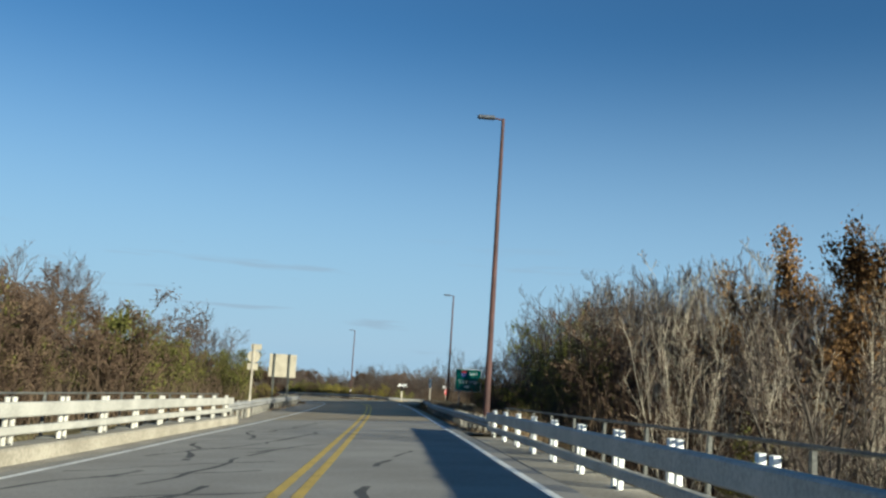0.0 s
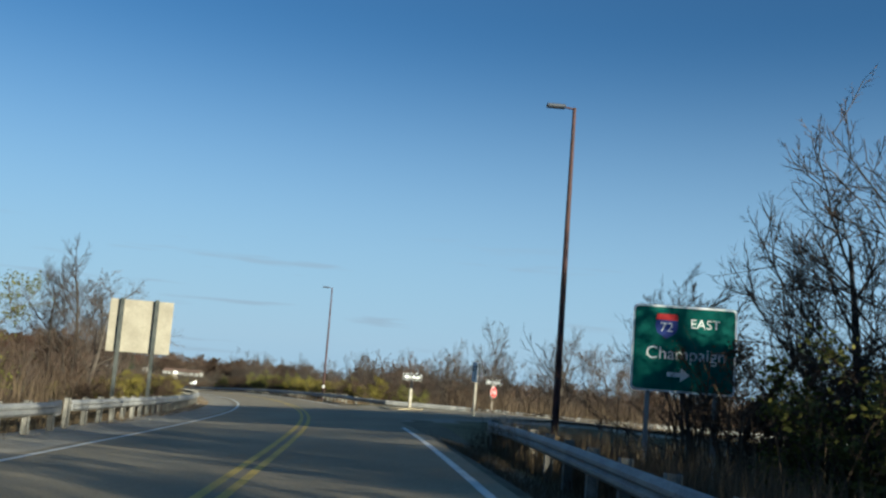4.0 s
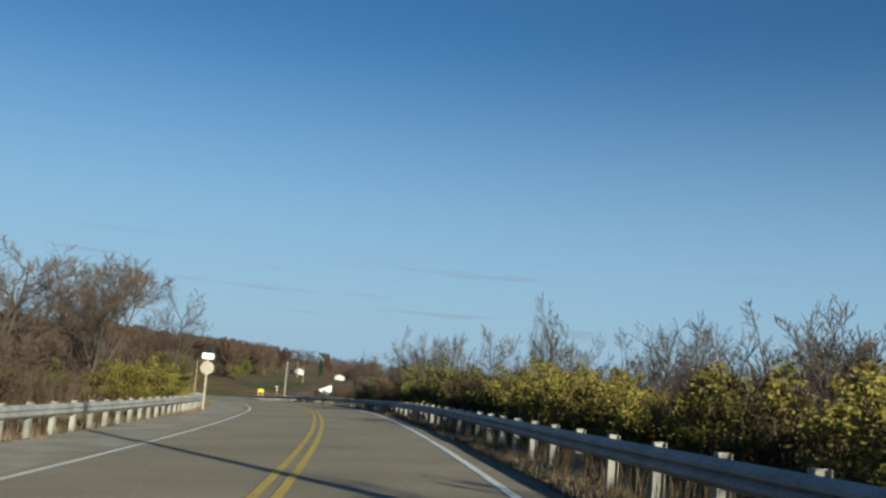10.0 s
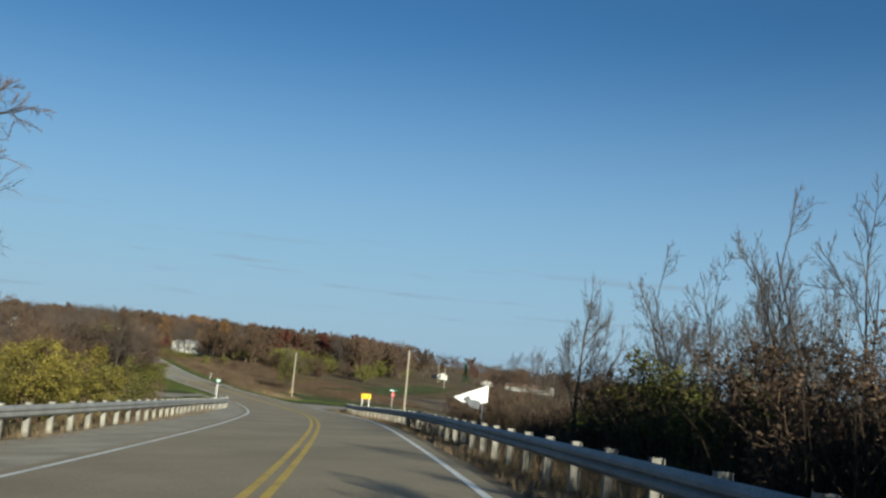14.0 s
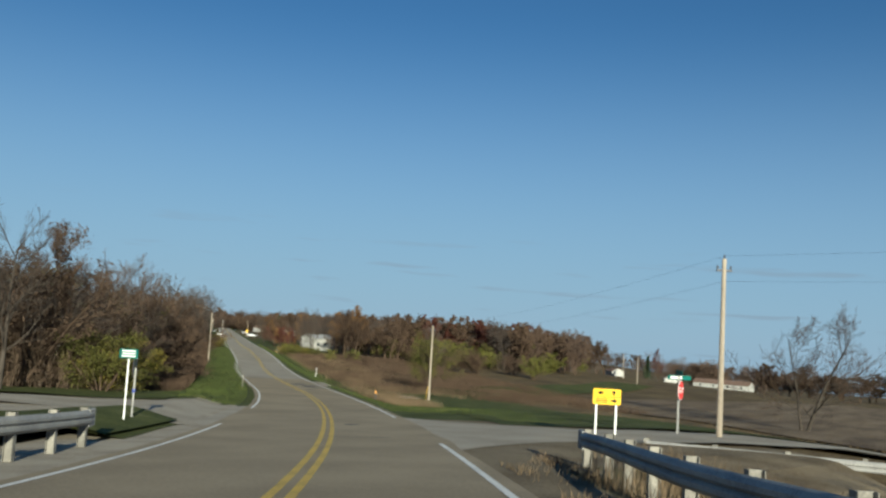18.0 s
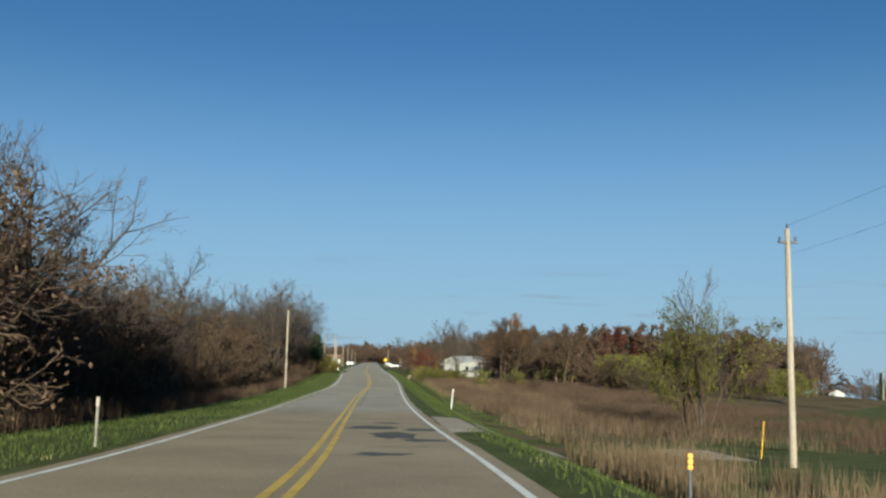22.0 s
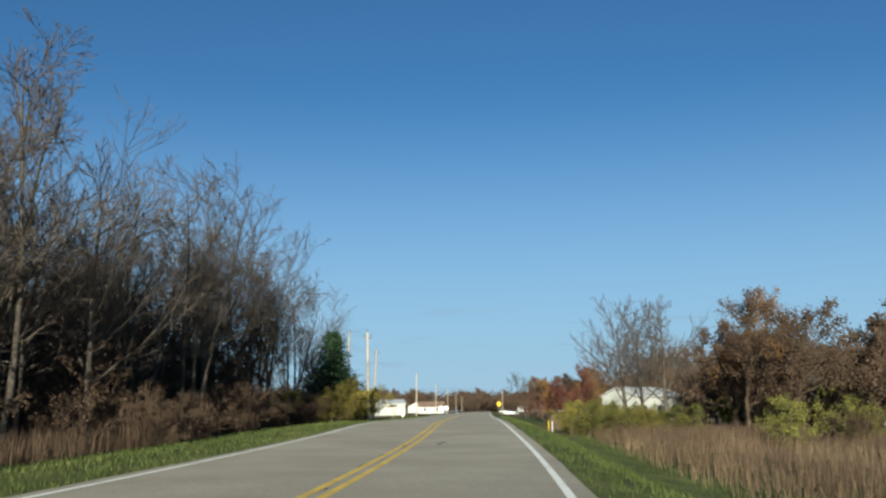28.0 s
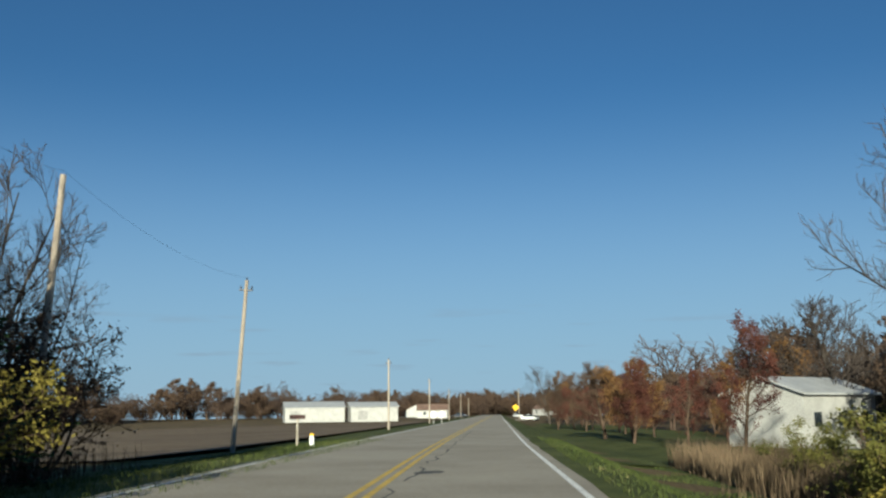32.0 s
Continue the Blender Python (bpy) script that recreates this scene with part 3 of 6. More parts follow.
def guardrail(points, label, flip=1, height=0.72, end=True):
    """A W-beam rail on posts; points: places of the rail's top along its line, about 1.9 m apart."""
    c = points[0].copy()
    root = thing("guardrail", Matrix.Translation(c), label, "guardrail", "guardrails along the road")
    n = len(points)
    sides = []
    for k in range(n):
        d = points[min(k + 1, n - 1)] - points[max(k - 1, 0)]
        r = Vector((d.y, -d.x, 0)).normalized() * flip
        sides.append((r, math.degrees(math.atan2(-d.x, d.y))))
    for k in range(0, n - 1, 2):
        vs, fs, m = [], [], len(WBEAM)
        idx = [i for i in (k, k + 1, k + 2) if i < n]
        for i in idx:
            for du, dh in WBEAM:
                vs.append(points[i] + sides[i][0] * du + Vector((0, 0, dh - 0.31)) - c)
        for q in range(len(idx) - 1):
            for j in range(m):
                a, b = q * m + j, q * m + (j + 1) % m
                fs.append((a, b, b + m, a + m))
        fs += [tuple(range(m)), tuple(range((len(idx) - 1) * m, len(idx) * m))]
        part("rail", mesh_of("rail", vs, fs, GALV), GALV, root)
    for k in range(n):
        r, head = sides[k]
        o = part("post", POST_STEEL, None, root)
        o.matrix_basis = Matrix.Translation(points[k] + r * 0.02 - Vector((0, 0, height)) - c) @ Euler((0, 0, radians(head - 90 * flip))).to_matrix().to_4x4()
    if end:
        r, head = sides[-1]
        bm = boxm(-0.06, -0.04, -0.36, 0.35, 0.04, 0.02, 0.02)
        o = part("end_shoe", bm, GALV, root, "flared galvanised end shoe")
        o.matrix_basis = Matrix.Translation(points[-1] - c) @ Euler((0, 0, radians(head + 90))).to_matrix().to_4x4()
    return root


def along(s0, s1, u, h):
    n = max(2, int(round((s1 - s0) / 1.905)) + 1)
    return [at(s0 + (s1 - s0) * k / (n - 1), u(s0 + (s1 - s0) * k / (n - 1)) if callable(u) else u, h) for k in range(n)]


def polyline(pts, step=1.905):
    pts = [Vector(p) for p in pts]
    out = [pts[0]]
    for a, b in zip(pts, pts[1:]):
        n = max(1, int(round((b - a).length / step)))
        out += [a.lerp(b, k / n) for k in range(1, n + 1)]
    return out


guardrail(along(35.2, 84, lambda s: -4.9 - 1.1 * smooth(s, 35, 60), 0.72), "weathered galvanised W-beam guardrail on steel posts", -1)
guardrail(along(86, 291.3, lambda s: -6.2 - 0.3 * smooth(s, 86, 110) + 2.0 * smooth(s, 262, 291), 0.75), "weathered galvanised W-beam guardrail on steel posts", -1)
guardrail(along(28, 84, lambda s: 4.4 + 0.9 * smooth(s, 60, 84), 0.36), "shaded galvanised W-beam guardrail on steel posts", 1)
bend_rail = polyline([(34, 41.5, -3.3), (14, 42.3, -3.1), (4.5, 42.8, -2.95), (0.2, 44.2, -3.0), (-2.2, 47.2, -3.1)]) + along(137, 289.5, lambda s: 5.6 - 0.75 * smooth(s, 137, 165) + 0.75 * smooth(s, 280, 290), 0.56)
guardrail(bend_rail, "long galvanised W-beam guardrail curving along the bend", 1)


guardrail([at(297.4 - 0.9 * k, 9.6 + 1.7 * k, 0.05 - 0.05 * k) for k in range(20)], "pale weathered guardrail beside the side road", -1)


# ---- bridge ----
RAILDARK = material("weathered_dark_steel", (0.05, 0.052, 0.05), (0.11, 0.11, 0.1), 2, 15, 0.8, 0.2)


def bridge_side(side, s0, s1, u, label, low=0.0):
    """Concrete kerb, twin steel rails on paired posts, and a thin hand rail behind."""
    c = at(s0, u)
    inv = Matrix.Translation(-c)
    root = thing("bridge_railing", Matrix.Translation(c), label, "bridge railing", "railings of the bridge")

    def run(name, prof, lab, mat, step=3.0):
        vs, fs = sweep([(a * side, b) for a, b in prof], s0, s1, step, lambda s: u, lambda s: -low)
        part(name, mesh_of(name, [inv @ v for v in vs], fs, mat), mat, root, lab)

    inner = -0.35 if side < 0 else -0.62
    run("kerb", [(inner, -0.25), (inner + 0.02, 0.2), (inner + 0.07, 0.24), (0.35, 0.24), (0.4, 0.2), (0.4, -0.9), (inner, -0.9)], "weathered concrete bridge kerb", CONCRETE)
    run("lower_rail", [(-0.06, 0.4), (-0.08, 0.42), (-0.08, 0.52), (-0.06, 0.54), (0.03, 0.54), (0.03, 0.4)], "lower steel rail", BRIDGESTEEL)
    run("upper_rail", [(-0.1, 0.68), (-0.12, 0.7), (-0.12, 0.9), (-0.1, 0.92), (0.03, 0.92), (0.03, 0.68)], "deep upper steel rail", BRIDGESTEEL)
    run("hand_rail", [(0.43, 1.04), (0.42, 1.06), (0.43, 1.08), (0.46, 1.08), (0.47, 1.06), (0.46, 1.04)], "thin dark hand rail behind", RAILDARK)
    bm = tube(bmesh.new(), (0, 0.035, 0.2), (0, 0.035, 1.0), 0.045, 0.045, 10)
    me_a = bpy.data.meshes.new("post")
    bm.to_mesh(me_a)
    bm.free()
    me_a.materials.append(SIGNWHITE if side > 0 else BRIDGESTEEL)
    bm = boxm(-0.03, 0.38, 0.2, 0.03, 0.43, 1.05, 0.006)
    box(bm, -0.11, 0.0, 0.2, 0.11, 0.45, 0.26, 0.004)
    me_b = bpy.data.meshes.new("stanchion")
    bm.to_mesh(me_b)
    bm.free()
    me_b.materials.append(RAILDARK)
    s = s1 - 0.6
    while s > s0:
        cc, r, b, head = line(s)
        for ds, me in ((-0.14, me_a), (0.14, me_a), (0.0, me_b)):
            o = part(me.name.split(".")[0], me, None, root)
            o.matrix_basis = inv @ Matrix.Translation(at(s + ds, u + 0.03 * side, -low)) @ Euler((0, 0, radians(head + (-90 if side > 0 else 90)))).to_matrix().to_4x4()
        s -= 2.4
    return root


bridge_side(-1, -30, 34.6, -4.7, "weathered steel bridge railing on a concrete kerb")
bridge_side(1, -30, 27, 4.25, "shaded steel bridge railing on a concrete kerb", 0.35)
tagged(strip("bridge_deck_edge_left", [-4.5, lambda s: edge_left(s) + 0.05], -60, 33, 3.0, CONCRETE, h=-0.01), "dusty concrete strip beside the lane", "bridge deck", kind="structure")
tagged(strip("bridge_deck_edge_right", [lambda s: edge_right(s) - 0.25, lambda s: edge_right(s), 3.6, 4.4], -60, 28, 3.0, CONCRETE, h=lambda w, s: -0.01 - 0.4 * smooth(w, 3.25, 3.55)), "dusty concrete strip beside the lane", "bridge deck", kind="structure")


def slab():
    vs, fs = sweep([(-5.1, -1.4), (5.0, -1.4), (5.0, -0.75), (-5.1, -0.75)], -60, 33, 6.0, lambda s: 0.0, lambda s: 0.0)
    tagged(new("bridge_slab", mesh_of("bridge_slab", vs, fs, CONCRETE)), "concrete bridge slab below the road", "bridge", kind="structure")


slab()


# ---- light poles ----
def xy(x, y, face=0.0, z=None):
    """Standing at x, y on the ground, its front (-y) turned by face degrees to the left."""
    return Matrix.Translation((x, y, ground_xy(x, y) if z is None else z)) @ Euler((0, 0, radians(face))).to_matrix().to_4x4()


def light_pole(x, y, top, face, plate, label):
    base = xy(x, y, face)
    hh = top - base.translation.z
    root = thing("light_pole", base, label, "light pole", "light poles beside the road")
    bm = bmesh.new()
    tube(bm, (0, 0, -0.3), (0, 0, hh), 0.125, 0.06, 12)
    part("pole", bm, RUST, root, "tapered rust-brown steel pole")
    part("arm", tube(bmesh.new(), (0, 0, hh - 0.05), (-0.45, 0, hh + 0.02), 0.035, 0.03, 8), RUST, root)
    part("lamp_head", boxm(-0.95, -0.14, hh - 0.05, -0.3, 0.14, hh + 0.08, 0.04), DARKMETAL, root, "dark flat lamp head")
    part("base_plate", boxm(-0.25, -0.25, -0.02, 0.25, 0.25, 0.05, 0.01), RUST, root)
    if plate:
        part("plate", boxm(-0.115, -0.15, plate - 0.12, 0.115, -0.128, plate + 0.12, 0.003), SIGNWHITE, root, "small white notice plate")
        for k in range(3):
            part("text_bar", boxm(-0.08, -0.154, plate - 0.08 + 0.065 * k, 0.08, -0.151, plate - 0.05 + 0.065 * k), SIGNBLACK, root)
    return root


light_pole(4.3, -49.2, 12.6, 0, 0, "tall rusty steel light pole with a single lamp arm")
light_pole(6.1, 7.5, 9.4, 0, 0, "tall rusty steel light pole with a single lamp arm")
light_pole(-6.5, 69.9, 6.3, 6, 1.55, "tall rusty steel light pole bearing a white plate")


# ---- utility poles ----
def utility_pole(x, y, top, tilt=0.0, face=0.0, arm=True, label="weathered wooden utility pole with small insulators"):
    base = xy(x, y, face)
    hh = top - base.translation.z
    base.translation -= Euler((0, 0, radians(face))).to_matrix() @ Vector((hh * math.tan(radians(tilt)), 0, 0))
    root = thing("utility_pole", base @ Euler((0, radians(tilt), 0)).to_matrix().to_4x4(), label, "utility pole", "utility poles along the road")
    part("pole", tube(bmesh.new(), (0, 0, -0.4), (0, 0, hh), 0.11, 0.075, 10), POLEWOOD, root)
    if arm:
        part("bracket", boxm(-0.28, -0.05, hh - 0.45, 0.28, 0.05, hh - 0.38, 0.01), DARKMETAL, root)
        for px in (-0.24, 0.0, 0.24):
            z = hh - 0.38 if px else hh
            bm = tube(bmesh.new(), (px, 0, z), (px, 0, z + 0.09), 0.025, 0.04, 8)
            tube(bm, (px, 0, z + 0.09), (px, 0, z + 0.15), 0.04, 0.015, 8)
            part("insulator", bm, DARKMETAL, root)
    return root


POLES = [(-63.0, 213.1, -8.7), (-99.6, 256.3, -11.4), (-159.4, 288.8, -11.05), (-198.6, 333.4, -12.2), (-211.2, 341.6, -10.9), (-221.6, 353.2, -11.4)]
for k, (x, y, top) in enumerate(POLES):
    utility_pole(x, y, top, tilt=(0, 0, 0, -1, 2.6, 3.2)[k], face=(35, 40, 44, 44, 44, 44)[k], arm=k not in (4,))
for s in (560, 612, 668, 730, 800):
    p = at(s, -8.6)
    utility_pole(p.x, p.y, p.z + 6.4, face=44)
utility_pole(-323.9, 483.2, -12.4, face=44)
utility_pole(-121.4, 393.6, -15.5, face=0, arm=False)
utility_pole(-140, 440, -15.5, face=0, arm=False)


def wire(a, b, sag):
    """A thin sagging wire between two poles."""
    a, b = Vector(a), Vector(b)
    cu = bpy.data.curves.new("wire", "CURVE")
    cu.dimensions, cu.bevel_depth = "3D", 0.003
    sp = cu.splines.new("POLY")
    sp.points.add(12)
    for k in range(13):
        t = k / 12
        p = a.lerp(b, t) - Vector((0, 0, sag * 4 * t * (1 - t)))
        sp.points[k].co = (*p, 1)
    cu.materials.append(DARKMETAL)
    tagged(new("power_line", cu), "thin dark sagging overhead wire", "wire", "overhead wires between the poles")


for (x0, y0, z0), (x1, y1, z1) in zip(POLES[2:], POLES[3:]):
    wire((x0, y0, z0 + 0.1), (x1, y1, z1 + 0.1), 0.5)
wire((-63, 213.1, -8.6), (-99.6, 256.3, -11.3), 0.5)
wire((-63, 213.1, -9.5), (-99.6, 256.3, -12.2), 0.5)
wire((-63, 213.1, -8.6), (-8, 190, -7.0), 0.6)
wire((-63, 213.1, -9.5), (-8, 190, -8.0), 0.6)


# ---- signs ----
def lettering(text, size, x, z, y, mat, parent, name="lettering", bold=0.0):
    cu = bpy.data.curves.new(name, "FONT")
    cu.body, cu.size, cu.align_x, cu.align_y, cu.extrude, cu.offset = text, size, "CENTER", "CENTER", 0.002, bold
    cu.materials.append(mat)
    ob = new(name, cu)
    ob.parent = parent
    ob.matrix_basis = Matrix.Translation((x, y, z)) @ Euler((radians(90), 0, 0)).to_matrix().to_4x4()
    return ob


def board(w, h, z, mat, y=-0.06, r=0.03, t=0.012):
    """A sign panel with rounded corners, its middle at the height z, its face towards -y."""
    bm = bmesh.new()
    ring = []
    for cx, cz, a0 in ((w / 2 - r, h / 2 - r, 0), (-w / 2 + r, h / 2 - r, 90), (-w / 2 + r, -h / 2 + r, 180), (w / 2 - r, -h / 2 + r, 270)):
        for k in range(4):
            a = radians(a0 + 30 * k)
            ring.append((cx + r * math.cos(a), cz + r * math.sin(a)))
    f = [bm.verts.new((px, y - t / 2, z + pz)) for px, pz in ring]
    b = [bm.verts.new((px, y + t / 2, z + pz)) for px, pz in ring]
    bm.faces.new(f)
    bm.faces.new(b[::-1])
    for k in range(len(ring)):
        bm.faces.new((f[k], b[k], b[(k + 1) % len(ring)], f[(k + 1) % len(ring)]))
    bmesh.ops.recalc_face_normals(bm, faces=bm.faces)
    return bm


def shape(pts, y, t=0.004):
    """A flat cut-out of points (x, z) at the depth y."""
    bm = bmesh.new()
    f = [bm.verts.new((a, y - t, b)) for a, b in pts]
    g = [bm.verts.new((a, y, b)) for a, b in pts]
    bm.faces.new(f)
    bm.faces.new(g[::-1])
    for k in range(len(pts)):
        bm.faces.new((f[k], g[k], g[(k + 1) % len(pts)], f[(k + 1) % len(pts)]))
    bmesh.ops.recalc_face_normals(bm, faces=bm.faces)
    return bm


def one_way(root, z, w=1.25):
    h = w / 3
    p = part("panel", board(w, h, z, SIGNWHITE), SIGNWHITE, root, "white-edged black one way panel")
    part("field", board(w * 0.975, h * 0.93, z, SIGNBLACK, y=-0.07), SIGNBLACK, p)
    a = h * 0.34
    part("arrow", shape([(-w * 0.45, z), (-w * 0.28, z + a), (-w * 0.28, z + a * 0.62), (w * 0.43, z + a * 0.62), (w * 0.43, z - a * 0.62), (-w * 0.28, z - a * 0.62), (-w * 0.28, z - a)], -0.078), SIGNWHITE, p, "white arrow pointing left")
    t = lettering("ONE WAY", h * 0.46, w * 0.09, z, -0.084, SIGNBLACK, p, bold=0.007)
    return p


def octagon(r, z, y):
    return shape([(r * math.cos(radians(22.5 + 45 * k)), z + r * math.sin(radians(22.5 + 45 * k))) for k in range(8)], y, 0.012)


def stop_panel(root, z, r=0.41):
    p = part("panel", octagon(r, z, -0.06), SIGNWHITE, root, "octagonal stop panel with white edge")
    part("field", octagon(r * 0.94, z, -0.073), SIGNRED, p)
    lettering("STOP", r * 0.72, 0, z, -0.088, SIGNWHITE, p)
    return p


# one way sign on the island
b = xy(1.8, 36.4, 20)
g = b.translation.z
root = thing("one_way_sign", b, "black and white one way sign on a wooden post", "road sign")
part("post", boxm(-0.09, -0.05, -0.3, 0.09, 0.09, 1.25 + (-2.9 - g), 0.01), POSTWOOD, root, "pale wooden post")
part("bracket", boxm(-0.1, -0.045, 1.2 + (-2.9 - g), 0.1, -0.02, 2.0 + (-2.9 - g), 0.004), SIGNBLACK, root)
one_way(root, -0.91 - g)

# stop sign with a second one way panel
b = xy(8.0, 45.4, 49)
g = b.translation.z
root = thing("stop_sign", b, "red stop sign below a one way panel", "road sign")
part("post", boxm(-0.06, -0.045, -0.3, 0.06, 0.05, -1.3 - g, 0.008), POSTWOOD, root, "pale wooden post")
stop_panel(root, -1.9 - g, 0.42)
one_way(root, -1.16 - g, 1.15).matrix_basis = Euler((0, 0, radians(-62))).to_matrix().to_4x4()

# keep right sign
b = xy(5.1, 27.1, -72)
g = b.translation.z
root = thing("keep_right_sign", b, "white traffic sign with a curved arrow on a wooden post", "road sign")
part("post", boxm(-0.07, -0.04, -0.3, 0.07, 0.08, 1.75, 0.01), POSTWOOD, root, "pale wooden post")
zc = 2.3
p = part("panel", board(0.75, 1.05, zc, SIGNWHITE), SIGNWHITE, root, "tall white sign panel")
arrow = [(-0.05, -0.42), (0.04, -0.42), (0.05, -0.15), (0.17, 0.05), (0.2, 0.22), (0.29, 0.22), (0.15, 0.45), (0.02, 0.22), (0.1, 0.22), (0.08, 0.08), (-0.04, -0.12)]
part("arrow", shape([(a, zc + c) for a, c in arrow], -0.07), SIGNBLACK, p, "curved black arrow")
part("island_mark", shape([(-0.3, zc + 0.36), (-0.12, zc + 0.36), (-0.12, zc + 0.05), (-0.21, zc - 0.02), (-0.3, zc + 0.05)], -0.07), SIGNBLACK, p)
part("back_plate", boxm(0.1, 0.06, zc - 0.15, 0.42, 0.075, zc + 0.5, 0.003), DARKMETAL, root, "dark panel on the back")

# green motorway sign
mid = Vector((7.35, -1.45, 0))
b = xy(mid.x, mid.y, -10)
g = b.translation.z
root = thing("direction_sign", b, "large green direction sign on two steel posts", "road sign")
W, Z = 2.3, 1.45 - g
for px in (-0.75, 0.75):
    part("post", boxm(px - 0.05, -0.04, -0.3, px + 0.05, 0.06, Z + 0.8, 0.006), GALV, root)
p = part("panel", board(W, 1.95, Z, SIGNWHITE, y=-0.08, r=0.1), SIGNWHITE, root, "white-edged green panel")
part("field", board(W - 0.08, 1.87, Z, SIGNGREEN, y=-0.09, r=0.09), SIGNGREEN, p)
lettering("Champaign", 0.4, 0.05, Z - 0.12, -0.1, SIGNWHITE, p)
lettering("EAST", 0.3, 0.45, Z + 0.58, -0.1, SIGNWHITE, p)
SHIELD = material("sign_blue", (0.02, 0.04, 0.22), (0.03, 0.06, 0.3), 2, 10, 0.5, 0)
part("shield", shape([(-0.62, Z + 0.72), (-0.18, Z + 0.72), (-0.14, Z + 0.5), (-0.2, Z + 0.34), (-0.4, Z + 0.22), (-0.6, Z + 0.34), (-0.66, Z + 0.5)], -0.098), SHIELD, p, "blue route shield with a red band")
part("shield_band", shape([(-0.62, Z + 0.78), (-0.18, Z + 0.78), (-0.15, Z + 0.64), (-0.65, Z + 0.64)], -0.103), SIGNRED, p)
lettering("72", 0.3, -0.4, Z + 0.47, -0.106, SIGNWHITE, p)
part("arrow", shape([(-0.35, Z - 0.63), (-0.05, Z - 0.63), (-0.05, Z - 0.74), (0.16, Z - 0.58), (-0.05, Z - 0.42), (-0.05, Z - 0.53), (-0.35, Z - 0.53)], -0.1), SIGNWHITE, p, "white arrow pointing right")

POSTDARK = material("dark_post_wood", (0.03, 0.036, 0.034), (0.075, 0.08, 0.075), 3, 15, 0.9, 0.4)
SIGNBACK = material("dull_sign_back", (0.24, 0.215, 0.165), (0.33, 0.3, 0.235), 1.2, 12, 0.7, 0.05)
# back of a large sign beyond the rail
b = xy(-12.3, 24.5, 6)
g = b.translation.z
root = thing("large_sign_back", b, "pale back of a large road sign on dark posts", "road sign")
for px in (-0.95, 0.75):
    part("post", boxm(px - 0.09, -0.2, -0.4, px + 0.09, -0.02, 2.36 - g, 0.01), POSTDARK, root, "dark weathered timber post")
part("panel", boxm(-1.55, 0.0, -0.35 - g, 1.55, 0.02, 2.3 - g, 0.01), SIGNBACK, root, "bare beige panel back")
for k in range(3):
    part("rib", boxm(-1.5, -0.018, 0.05 - g + 0.9 * k, 1.5, 0.0, 0.09 - g + 0.9 * k), SIGNBACK, root)

# small white sign hanging askew beyond the rail
b = xy(-39.4, 161.8, 28)
g = b.translation.z
root = thing("askew_sign", b, "torn white sign hanging askew from a dark post", "road sign")
part("post", boxm(-0.025, -0.03, -0.3, 0.025, 0.02, 1.75 - 10.9 - g + 0.1, 0.004), DARKMETAL, root, "thin dark steel post")
part("panel", shape([(-1.25, -9.65 - g), (0.18, -9.1 - g), (0.2, -9.78 - g), (-0.3, -9.88 - g), (-0.85, -9.85 - g)], -0.05), SIGNWHITE, root, "white panel with torn edge")
part("torn_patch", shape([(-0.85, -9.72 - g), (-0.6, -9.55 - g), (-0.5, -9.7 - g), (-0.1, -9.75 - g), (-0.15, -10.1 - g), (-0.5, -10.0 - g)], -0.06), DARKMETAL, root, "dark exposed backing")


def sign_back(x, y, face, tops, label):
    b = xy(x, y, face)
    root = thing("sign_back", b, label, "road sign")
    g = b.translation.z
    part("post", boxm(-0.045, -0.03, -0.3, 0.045, 0.03, tops[0] - g, 0.006), POSTWOOD, root, "pale post")
    return root, g


# backs of route markers
root, g = sign_back(-32.1, 114.4, 20, [-5.3], "back of a white route marker with two plates")
for px in (-0.17, 0.17):
    part("plate", boxm(px - 0.155, -0.05, -5.62 - g, px + 0.155, -0.035, -5.3 - g, 0.01), SIGNWHITE, root, "white plate")
part("marker", tube(bmesh.new(), (0, -0.06, -6.12 - g), (0, -0.045, -6.12 - g), 0.37, 0.37, 24), SIGNBACK, root, "round beige marker back")

root, g = sign_back(-5.65, -39.35, 4, [3.7], "beige backs of stacked route plates on a post")
part("plate", boxm(-0.14, 0.035, 3.42 - g, 0.34, 0.05, 3.69 - g, 0.01), SIGNBACK, root)
part("marker", tube(bmesh.new(), (0.02, 0.036, 3.12 - g), (0.02, 0.05, 3.12 - g), 0.29, 0.29, 24), SIGNBACK, root, "round beige marker back")
part("plate", boxm(-0.24, 0.035, 2.5 - g, 0.24, 0.05, 2.8 - g, 0.01), SIGNBACK, root)

# green street sign and its neighbour on the left corner
b = xy(-76.0, 198.5, 36) @ Matrix.Translation((0, 0, -0.42))
root = thing("street_sign", b, "bright green street sign on a thin white post", "road sign")
part("post", boxm(-0.02, -0.016, -0.2, 0.02, 0.016, 2.25, 0.003), SIGNWHITE, root, "thin white post")
p = part("panel", board(0.5, 0.26, 2.32, SIGNGREEN, r=0.03), SIGNGREEN, root, "bright green panel")
for k, (a, e) in enumerate(((-0.19, 0.19), (-0.17, 0.17), (-0.19, 0.18))):
    part("text_bar", boxm(a, -0.072, 2.235 + 0.072 * k, e, -0.067, 2.268 + 0.072 * k), SIGNWHITE, p)
b = xy(-76.8, 199.5, 36) @ Matrix.Translation((0, 0, -0.42))
root = thing("stop_sign", b, "stop sign seen edge-on on a steel post", "road sign")
part("post", boxm(-0.024, -0.02, -0.2, 0.024, 0.02, 2.2, 0.004), GALV, root)
stop_panel(root, 1.9, 0.28).matrix_basis = Euler((0, 0, radians(-80))).to_matrix().to_4x4()
